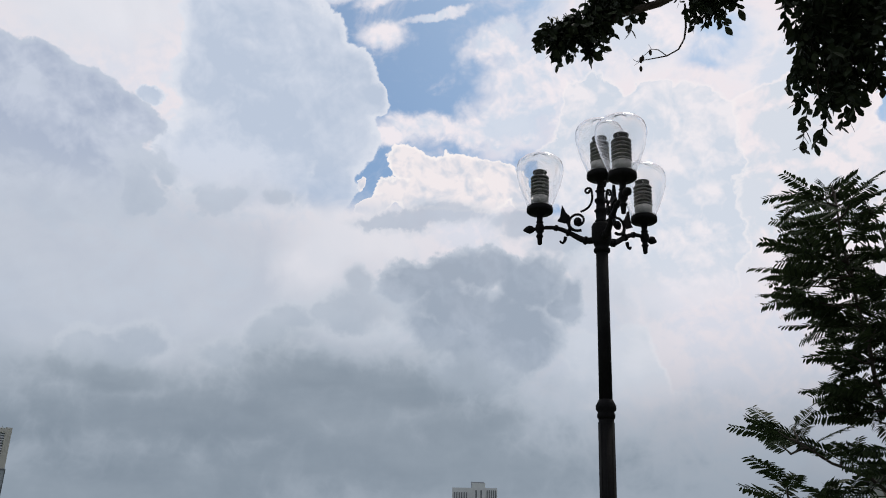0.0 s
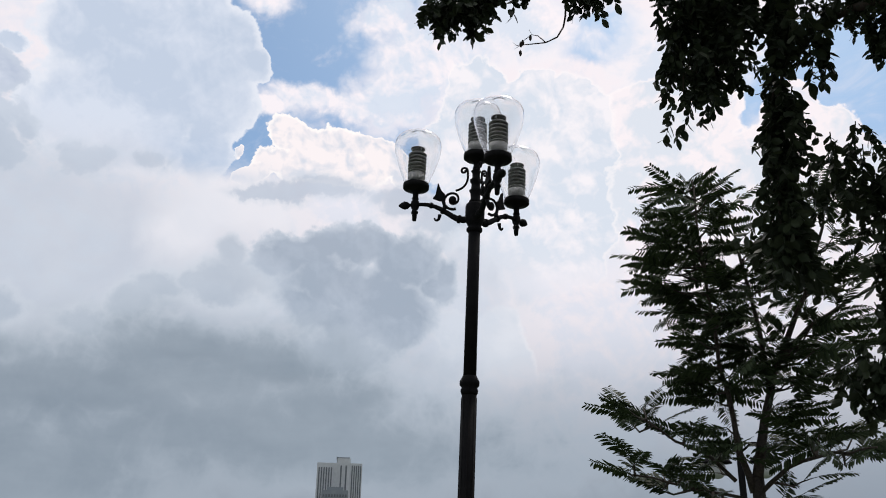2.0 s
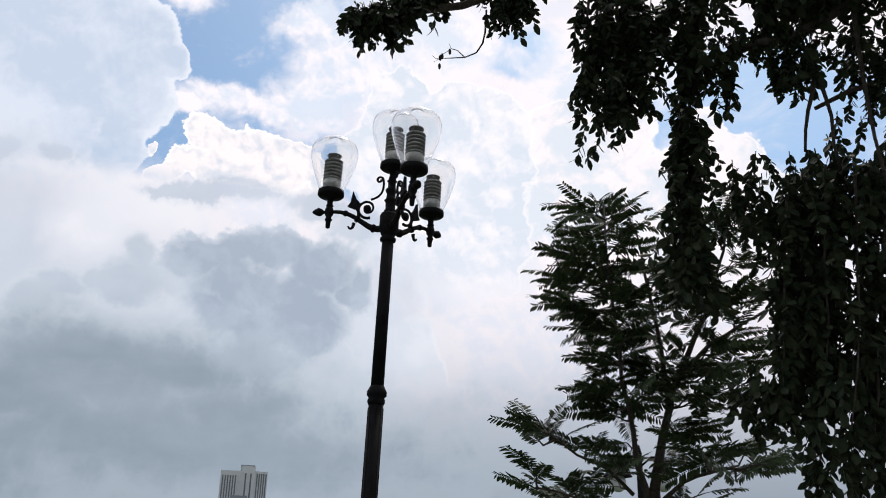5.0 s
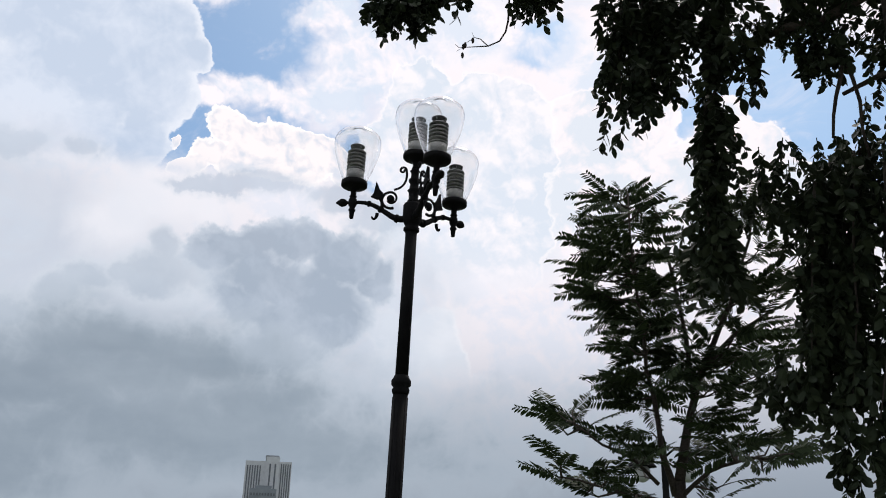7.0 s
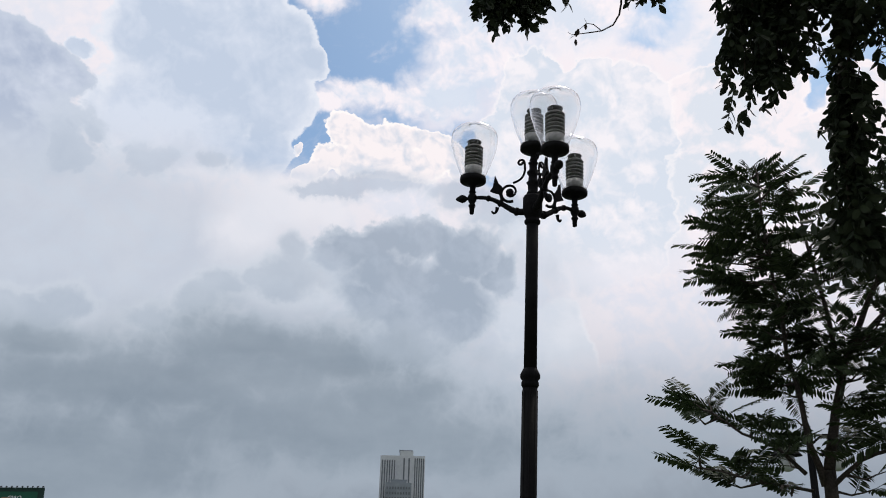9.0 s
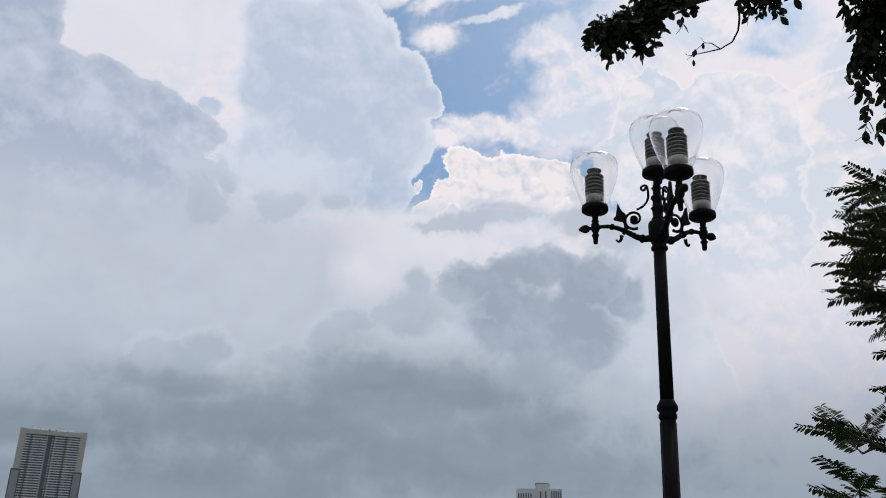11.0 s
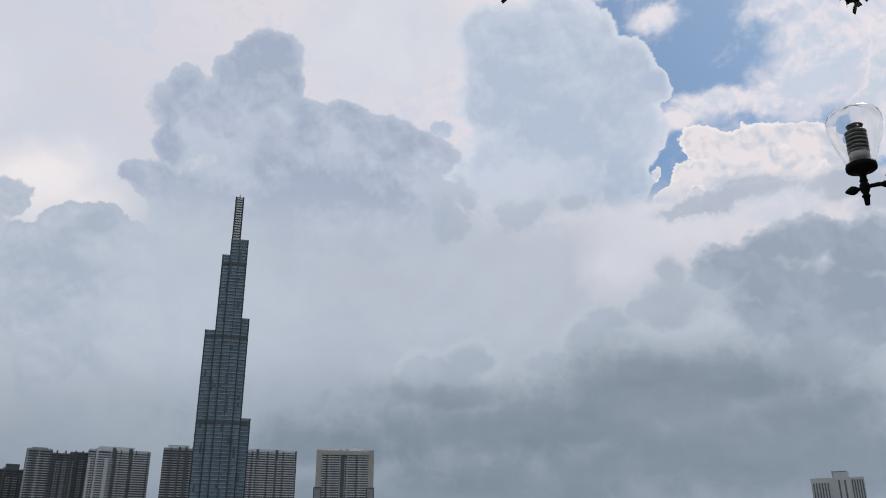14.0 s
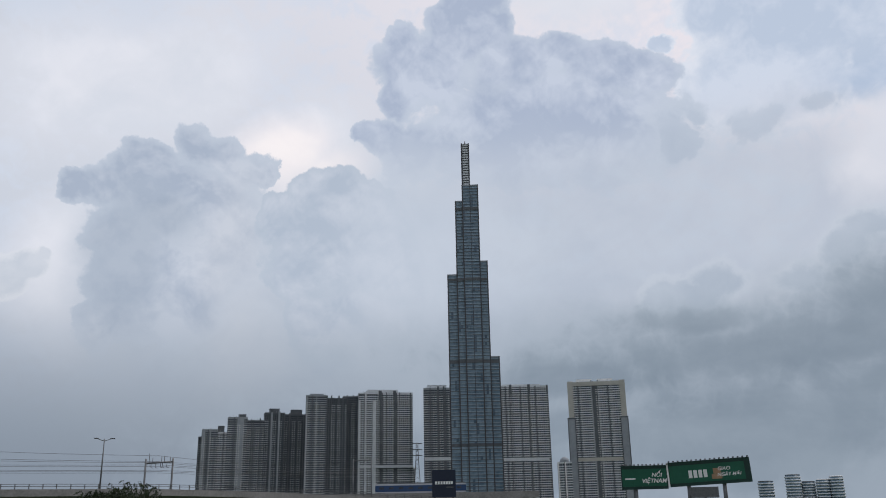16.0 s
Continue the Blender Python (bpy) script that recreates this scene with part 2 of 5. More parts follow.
sky = heap(sky, tower_c, lin(194, 202, 216), lin(182, 193, 208), lin(174, 186, 203), soft=0.07, bumps=0.3, rim_width=0.4, lit=0.9, fade=(6.0, 13.0))
drift = mass(loose, [(-39.5, 13.0, 5.5, 8.0, 0), (-41.0, 16.0, 4.0, 6.0, 0)])
sky = heap(sky, drift, lin(195, 204, 218), lin(195, 204, 218), lin(188, 198, 213), soft=0.6, bumps=0.15, strength=0.65, lit=0.2)
tower_e = mass(crisp, [(-65.9, 14.7, 1.4, 1.0, 6), (-65.0, 15.5, 0.5, 0.4, 6), (-67.0, 13.8, 1.9, 1.5, 5)])
sky = heap(sky, tower_e, lin(204, 210, 221), lin(216, 220, 229), lin(184, 194, 208), soft=0.08)
low_haze = wmath("SUBTRACT", 1.0, wstep(height, 2.0, 16.0))
sky = wmix(wmath("MULTIPLY", low_haze, 0.85), sky, lin(125, 137, 151))

# the dark rain bank, low and in front
pale_gap = mass(loose, [(-6.4, 21.4, 4.5, 1.9, -1), (-9.3, 19.5, 2.8, 2.3, 1), (-4.0, 21.0, 2.4, 1.1, -1)])
sky = heap(sky, pale_gap, lin(228, 226, 233), lin(218, 220, 229), lin(216, 219, 229), soft=0.6, bumps=0.3, strength=0.75, lit=0.3)
under = mass(crisp, [(0.2, 23.5, 3.3, 0.8, 4), (-2.3, 23.3, 2.5, 0.7, -3), (-4.4, 23.0, 2.5, 0.5, -1), (6.1, 23.2, 2.4, 1.5, -5), (8.8, 22.0, 3.0, 1.4, -7)])
sky = heap(sky, under, lin(184, 194, 210), lin(202, 209, 221), lin(170, 182, 200), soft=0.5, bumps=0.7, strength=0.8)
bank_veil = mass(loose, [(8.0, 16.5, 6.0, 5.0, 0), (-3.0, 14.0, 9.0, 3.5, 0), (6.0, 12.0, 6.0, 4.0, 0)])
sky = heap(sky, bank_veil, lin(186, 197, 212), lin(196, 205, 217), lin(170, 182, 198), soft=0.55, bumps=0.35, strength=0.6)
front = mass(crisp, [(-23.8, 13.1, 1.5, 1.3, 5), (-19.7, 13.7, 1.9, 1.5, 4), (-21.9, 12.6, 3.4, 1.5, 4), (-15.1, 13.6, 2.4, 1.3, 3), (-10.8, 16.0, 2.0, 1.3, 1),
              (-12.4, 15.0, 2.0, 1.3, 1), (-8.5, 16.7, 1.5, 1.1, 0), (-6.5, 18.6, 1.2, 1.3, 0), (-6.3, 16.3, 3.5, 2.2, 0), (-4.1, 16.8, 1.6, 1.5, 0)])
sky = heap(sky, front, lin(182, 192, 206), lin(196, 204, 216), lin(166, 178, 194), soft=0.22, bumps=0.45, rim_width=0.5, strength=0.75, lit=0.4, fade=(7.0, 11.0))
bank_top = mass(crisp, [(-3.7, 18.5, 1.7, 1.5, -1), (-2.1, 19.2, 2.0, 1.5, -1), (-0.3, 19.7, 2.4, 1.3, -3), (3.4, 19.8, 3.1, 1.4, -4), (6.8, 18.9, 2.9, 1.9, -4),
                 (9.3, 18.5, 1.1, 1.2, -6), (8.7, 17.3, 1.4, 1.1, -4), (1.3, 17.6, 4.2, 2.2, -3), (-0.3, 15.5, 2.7, 1.6, -1), (2.7, 15.0, 3.8, 1.8, -1), (5.6, 14.6,
                 2.0, 1.9, -4), (2.1, 12.6, 4.4, 1.8, -3), (5.1, 16.8, 3.8, 1.9, -4), (6.0, 15.3, 2.9, 1.8, -4)])
sky = heap(sky, bank_top, lin(166, 178, 195), lin(186, 196, 210), lin(148, 162, 180), soft=0.14, bumps=0.5, rim_width=0.45, strength=0.9, lit=0.9, fade=(7.0, 12.0))
bank = mass(loose, [(-14.1, 9.6, 28.5, 3.0, 1), (-30.3, 8.4, 11.0, 2.6, 4), (-2.8, 11.1, 9.5, 2.6, -1), (1.9, 9.4, 7.9, 2.8, 0), (-21.0, 11.7, 8.1, 1.4, 1),
                    (-2.9, 7.0, 25.1, 4.2, 0), (-18.1, 5.7, 13.7, 4.4, -3), (-30.6, 4.8, 11.0, 2.5, -1), (-8.0, 11.6, 10.0, 2.6, 0), (-20.0, 4.0, 17.0, 5.5, 0),
                    (-36.0, 3.0, 16.0, 5.0, 0)])
sky = heap(sky, bank, lin(141, 154, 168), lin(164, 176, 190), lin(124, 138, 153), soft=0.6, bumps=0.4, rim_width=0.8, strength=0.92, lit=0.3, grain=strata)
# small dark flecks drifting before the pale towers
flecks = mass(crisp, [(-21.3, 23.9, 1.7, 1.8, -4), (-16.7, 23.8, 1.9, 0.9, 7), (-12.6, 24.3, 1.0, 0.3, -7), (-16.3, 23.8, 2.1, 0.9, 22), (-11.8, 24.3, 1.3, 0.6,
               10)])
sky = heap(sky, flecks, lin(178, 189, 205), lin(188, 198, 212), lin(170, 182, 199), soft=0.9, bumps=1.2, strength=0.6)

light = wnode("ShaderNodeBackground")
plug(light.inputs["Color"], sky)
plug(wnode("ShaderNodeOutputWorld").inputs["Surface"], light.outputs[0])

sun = new("sun", bpy.data.lights.new("sun", "SUN"))
sun.data.energy, sun.data.angle, sun.data.color = 1.0, radians(12), (1.0, 0.96, 0.9)
sun.matrix_world = look((30 * math.sin(radians(SUN_AZ)), 30 * math.cos(radians(SUN_AZ)), 30 * math.tan(radians(SUN_EL))), (0, 0, 0))


# ---- materials ----
def material(name, rough=0.7, metal=0.0, spec=0.35):
    m = bpy.data.materials.new(name)
    m.use_nodes = True
    b = m.node_tree.nodes["Principled BSDF"]
    b.inputs["Roughness"].default_value, b.inputs["Metallic"].default_value = rough, metal
    b.inputs["Specular IOR Level"].default_value = spec
    return m, m.node_tree, b


def mixed(name, low, high, scale, rough=0.7, metal=0.0, bump=0.0, fine_scale=None, by_object=0.0, spec=0.35):
    """A surface that varies between two colours at a coarse and a fine scale, with light relief."""
    m, nt, b = material(name, rough, metal, spec)
    co = nt.nodes.new("ShaderNodeTexCoord")
    coarse, grain = nt.nodes.new("ShaderNodeTexNoise"), nt.nodes.new("ShaderNodeTexNoise")
    for n, s, d in ((coarse, scale, 4), (grain, fine_scale or scale * 9, 6)):
        n.inputs["Scale"].default_value, n.inputs["Detail"].default_value = s, d
        nt.links.new(co.outputs["Object"], n.inputs["Vector"])
    add = nt.nodes.new("ShaderNodeMath")
    add.operation = "ADD"
    nt.links.new(coarse.outputs["Fac"], add.inputs[0])
    nt.links.new(grain.outputs["Fac"], add.inputs[1])
    last = add.outputs[0]
    if by_object:
        info, shift = nt.nodes.new("ShaderNodeObjectInfo"), nt.nodes.new("ShaderNodeMath")
        shift.operation = "MULTIPLY_ADD"
        shift.inputs[1].default_value = by_object
        nt.links.new(info.outputs["Random"], shift.inputs[0])
        nt.links.new(last, shift.inputs[2])
        last = shift.outputs[0]
    ramp = nt.nodes.new("ShaderNodeMapRange")
    ramp.inputs[1].default_value, ramp.inputs[2].default_value = 0.7, 1.3 + by_object
    nt.links.new(last, ramp.inputs[0])
    mix = nt.nodes.new("ShaderNodeMixRGB")
    mix.inputs[1].default_value, mix.inputs[2].default_value = (*low, 1), (*high, 1)
    nt.links.new(ramp.outputs[0], mix.inputs[0])
    nt.links.new(mix.outputs[0], b.inputs["Base Color"])
    if bump:
        bp = nt.nodes.new("ShaderNodeBump")
        bp.inputs["Strength"].default_value, bp.inputs["Distance"].default_value = 0.6, bump
        nt.links.new(grain.outputs["Fac"], bp.inputs["Height"])
        nt.links.new(bp.outputs[0], b.inputs["Normal"])
    return m


def leafy(name, low, high, through_leaf):
    """Leaf: waxy top, some light passing through, each leaf a little different."""
    m, nt, b = material(name, 0.6, 0.0, 0.2)
    geo, ramp = nt.nodes.new("ShaderNodeNewGeometry"), nt.nodes.new("ShaderNodeMixRGB")
    ramp.inputs[1].default_value, ramp.inputs[2].default_value = (*low, 1), (*high, 1)
    nt.links.new(geo.outputs["Random Per Island"], ramp.inputs[0])
    nt.links.new(ramp.outputs[0], b.inputs["Base Color"])
    tr, mix = nt.nodes.new("ShaderNodeBsdfTranslucent"), nt.nodes.new("ShaderNodeMixShader")
    nt.links.new(ramp.outputs[0], tr.inputs["Color"])
    mix.inputs[0].default_value = through_leaf
    nt.links.new(b.outputs[0], mix.inputs[1])
    nt.links.new(tr.outputs[0], mix.inputs[2])
    nt.links.new(mix.outputs[0], nt.nodes["Material Output"].inputs["Surface"])
    return m


def clear_shell(name, tint):
    """Thin clear acrylic with a true wall thickness, faintly dusty."""
    m, nt, b = material(name, 0.0, 0.0, 0.5)
    b.inputs["Base Color"].default_value = (*tint, 1)
    b.inputs["Transmission Weight"].default_value, b.inputs["IOR"].default_value = 1.0, 1.4
    return m


IRON = mixed("black painted iron", (0.006, 0.006, 0.007), (0.014, 0.014, 0.014), 9.0, 0.7, 0.0, 0.002, spec=0.06)
SHELL = clear_shell("clear acrylic", (0.955, 0.96, 0.965))
LOUVRE = mixed("grey louvre plastic", (0.15, 0.15, 0.155), (0.23, 0.23, 0.23), 12.0, 0.5)
SOCKET = mixed("mid grey socket plastic", (0.26, 0.26, 0.265), (0.34, 0.34, 0.34), 12.0, 0.5)
LOUVRE_PALE = mixed("pale lamp socket plastic", (0.5, 0.5, 0.5), (0.6, 0.6, 0.6), 12.0, 0.5)
BARK = mixed("tree bark", (0.03, 0.025, 0.02), (0.09, 0.075, 0.06), 6.0, 0.9, 0.0, 0.01)
LEAF_FINE = leafy("feathery leaf", (0.02, 0.034, 0.014), (0.05, 0.075, 0.03), 0.12)
LEAF_BROAD = leafy("broad leaf", (0.018, 0.028, 0.014), (0.036, 0.05, 0.022), 0.05)
GRASS = mixed("grass", (0.03, 0.05, 0.02), (0.07, 0.10, 0.04), 0.2, 0.9)
CONCRETE = mixed("weathered concrete", (0.18, 0.175, 0.17), (0.29, 0.28, 0.27), 0.25, 0.85)
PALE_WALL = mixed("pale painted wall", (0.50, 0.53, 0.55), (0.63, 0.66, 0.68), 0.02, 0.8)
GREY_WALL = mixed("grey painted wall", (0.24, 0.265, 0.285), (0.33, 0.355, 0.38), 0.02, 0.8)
# for dark parts, and for wings whose backlit shade is put into the colour
DARK_OR_BACKLIT_WALL = mixed("dark grey or backlit wall", (0.085, 0.095, 0.105), (0.14, 0.15, 0.16), 0.02, 0.8)
TAN_WALL = mixed("tan grey wall", (0.40, 0.39, 0.35), (0.48, 0.47, 0.43), 0.02, 0.8)
WHITE_WALL = mixed("white wall", (0.66, 0.66, 0.65), (0.78, 0.78, 0.77), 0.03, 0.8)
OFFICE_WALL = mixed("pale grey office wall", (0.56, 0.57, 0.58), (0.68, 0.69, 0.70), 0.05, 0.8)
OFFICE_GLASS = mixed("grey office glass", (0.13, 0.14, 0.155), (0.20, 0.215, 0.23), 0.2, 0.3)
GLASS_DARK = mixed("dark window glass", (0.045, 0.052, 0.06), (0.09, 0.10, 0.115), 0.11, 0.25)
GLASS_TOWER = mixed("deep blue tower glass", (0.07, 0.105, 0.14), (0.13, 0.18, 0.23), 0.1, 0.25)
GLASS_BLUE = mixed("blue grey curtain glass", (0.06, 0.105, 0.15), (0.27, 0.37, 0.45), 0.05, 0.28, 0.0, 0.0, 0.25, 0.35)
SPANDREL = mixed("pale blue spandrel panel", (0.20, 0.28, 0.35), (0.34, 0.43, 0.50), 0.09, 0.4)
STEEL = mixed("grey steel", (0.10, 0.105, 0.11), (0.16, 0.165, 0.17), 3.0, 0.55, 0.4)
DARK_STEEL = mixed("dark steel", (0.05, 0.05, 0.055), (0.09, 0.09, 0.095), 3.0, 0.6)
SIGN_GREEN = mixed("green sign vinyl", (0.008, 0.085, 0.05), (0.012, 0.11, 0.065), 0.3, 0.5)
SIGN_BLACK = mixed("dark green sign vinyl", (0.008, 0.03, 0.025), (0.012, 0.045, 0.035), 0.3, 0.5)
SIGN_NAVY = mixed("navy sign vinyl", (0.01, 0.016, 0.035), (0.016, 0.022, 0.045), 0.3, 0.5)
SIGN_WHITE = mixed("white lettering", (0.7, 0.72, 0.7), (0.8, 0.8, 0.8), 1.0, 0.6)
SIGN_BROWN = mixed("brown parcel print", (0.30, 0.19, 0.11), (0.38, 0.25, 0.15), 1.0, 0.6)
TRAIN_BLUE = mixed("blue train paint", (0.02, 0.05, 0.12), (0.03, 0.065, 0.16), 0.5, 0.35)
TRAIN_WHITE = mixed("pale train paint", (0.38, 0.40, 0.43), (0.48, 0.49, 0.52), 0.5, 0.35)


# ---- mesh tools ----
def box(bm, x0, x1, y0, y1, z0, z1, bevel=0.0):
    vs = [bm.verts.new((x, y, z)) for z in (z0, z1) for x, y in ((x0, y0), (x1, y0), (x1, y1), (x0, y1))]
    for f in ((3, 2, 1, 0), (4, 5, 6, 7), (0, 1, 5, 4), (1, 2, 6, 5), (2, 3, 7, 6), (3, 0, 4, 7)):
        bm.faces.new([vs[k] for k in f])
    if bevel:
        bmesh.ops.bevel(bm, geom=[e for e in bm.edges if all(v in vs for v in e.verts)], offset=bevel, segments=2, affect="EDGES")


def lathe(bm, profile, segs=20, m=Matrix(), capped=True):
    """Turns a profile of (radius, height) about its own upright axis."""
    rings = []
    for r, z in profile:
        rings.append([bm.verts.new(m @ Vector((r * math.cos(2 * math.pi * k / segs), r * math.sin(2 * math.pi * k / segs), z))) for k in range(segs)])
    for a, b in zip(rings, rings[1:]):
        for k in range(segs):
            f = bm.faces.new((a[k], a[(k + 1) % segs], b[(k + 1) % segs], b[k]))
            f.smooth = True
    for ring, flip in ((rings[0], True), (rings[-1], False)) if capped else ():
        if (ring[0].co - ring[segs // 2].co).length > 1e-4:
            bm.faces.new(ring[::-1] if flip else ring)


def tube(bm, pts, radii, segs=8):
    """A round bar along points, tapering by the radii."""
    pts = [Vector(p) for p in pts]
    if not isinstance(radii, (list, tuple)):
        radii = [radii] * len(pts)
    rings, side = [], None
    for k, p in enumerate(pts):
        d = (pts[min(k + 1, len(pts) - 1)] - pts[max(k - 1, 0)]).normalized()
        if side is None:
            side = d.orthogonal().normalized()
        side = (side - d * side.dot(d)).normalized()
        up = d.cross(side)
        rings.append([bm.verts.new(p + (side * math.cos(2 * math.pi * j / segs) + up * math.sin(2 * math.pi * j / segs)) * radii[k]) for j in range(segs)])
    for a, b in zip(rings, rings[1:]):
        for j in range(segs):
            bm.faces.new((a[j], a[(j + 1) % segs], b[(j + 1) % segs], b[j])).smooth = True
    bm.faces.new(rings[0][::-1])
    bm.faces.new(rings[-1])


def mesh_of(name, bm, mat):
    me = bpy.data.meshes.new(name)
    bmesh.ops.recalc_face_normals(bm, faces=bm.faces)
    bm.to_mesh(me)
    bm.free()
    me.materials.append(mat)
    return me


def part(name, bm, mat, parent=None, label=""):
    me = bm if isinstance(bm, bpy.types.Mesh) else mesh_of(name, bm, mat)
    ob = new(name, me)
    ob.parent = parent
    return tagged(ob, label) if label else ob


def thing(name, m, label, category, group="", kind=""):
    ob = new(name)
    ob.matrix_world = m
    return tagged(ob, label, category, group, kind)


def boxes(*rows):
    bm = bmesh.new()
    for r in rows:
        box(bm, *r)
    return bm


def facing(az, dist, z=0.0):
    """Pose of a thing seen at that azimuth and distance: its x to the viewer's right, its y away from the viewer."""
    a = radians(az)
    return pose(dist * math.sin(a), dist * math.cos(a), z, 0, 0, -az)


# ---- ground ----
def sheet(name, x0, x1, y0, y1, z, mat, label, category):
    bm = bmesh.new()
    n = 24
    grid = [[bm.verts.new((x0 + (x1 - x0) * i / n, y0 + (y1 - y0) * j / n, z)) for i in range(n + 1)] for j in range(n + 1)]
    for j in range(n):
        for i in range(n):
            bm.faces.new((grid[j][i], grid[j][i + 1], grid[j + 1][i + 1], grid[j + 1][i]))
    return tagged(part(name, bm, mat), label, category, "", "structure")


sheet("ground", -4000, 4000, -4000, 4000, 0.0, GRASS, "dark green grass and flat land reaching the horizon", "ground")
sheet("pavement", -12, 14, -6, 4.5, 0.02, CONCRETE, "grey concrete riverside path underfoot", "pavement")


# ---- far buildings ----
def slab_block(parent, x0, x1, y0, y1, top, band_mat, core_mat=GLASS_DARK, floor_h=3.45, band_h=1.35, piers=(), pier_mat=GREY_WALL, base=0.0, proud=0.5, cap=2.2):
    """One wing of an apartment block: dark glazing behind a band at each floor, upright piers, and a parapet."""
    part("glazing", boxes((x0 + proud, x1 - proud, y0 + proud, y1 - proud, base, top - 0.4)), core_mat, parent)
    shared = mesh_of("floor_band", boxes((x0, x1, y0, y1, 0, band_h)), band_mat)
    z = base
    while z < top - cap - band_h:
        ob = part("floor_band", shared, None, parent)
        ob.location.z = z
        z += floor_h
    part("parapet", boxes((x0 - 0.2, x1 + 0.2, y0 - 0.2, y1 + 0.2, top - cap, top)), band_mat, parent)
    # walls between the windows of each bay, and a few dark recessed strips
    walls, strips = bmesh.new(), bmesh.new()
    n = max(2, round((x1 - x0) / 3.3))
    for k in range(n + 1):
        x = x0 + (x1 - x0) * k / n
        if k % 7 == 3:
            box(strips, x - 0.9, x + 0.9, y0 - 0.3, y0 + 1.0, base, top - 0.5)
        else:
            box(walls, x - 0.4, x + 0.4, y0 + 0.2, y0 + 1.0, base, top - 0.5)
    tagged(part("bay_wall", walls, GREY_WALL if band_mat is PALE_WALL else DARK_OR_BACKLIT_WALL, parent), "", "", "", "stuff")
    tagged(part("bay_strip", strips, DARK_OR_BACKLIT_WALL, parent), "", "", "", "stuff")
    balconies = bmesh.new()
    for k in range(n):
        if k % 7 in (0, 1, 4, 5):
            x = x0 + (x1 - x0) * k / n
            z = base + floor_h
            while z < top - 12:
                box(balconies, x + 0.7, x + (x1 - x0) / n - 0.7, y0 - 0.9, y0 + 0.2, z + 0.1, z + 0.95)
                z += floor_h
    if len(balconies.verts):
        tagged(part("balcony", balconies, WHITE_WALL if band_mat is not DARK_OR_BACKLIT_WALL else PALE_WALL, parent), "", "", "", "stuff")
    rails = bmesh.new()
    for k in range(6):
        x = x0 + (x1 - x0) * (k + 0.5) / 6
        box(rails, x - 0.25, x + 0.25, y0 + 2, y0 + 2.5, top, top + (2.8 if k % 2 else 1.6))
    tagged(part("roof_mast", rails, GREY_WALL, parent), "", "", "", "stuff")
    for px, pw, extra in piers:
        part("pier", boxes((px, px + pw, y0 - 0.5, y0 + 1.5, base, top + extra)), pier_mat, parent)


def roof_box(parent, x0, x1, y0, y1, z0, z1, mat=GREY_WALL):
    part("roof_plant", boxes((x0, x1, y0, y1, z0, z1), (x0 - 0.3, x1 + 0.3, y0 - 0.3, y1 + 0.3, z1 - 0.5, z1)), mat, parent)


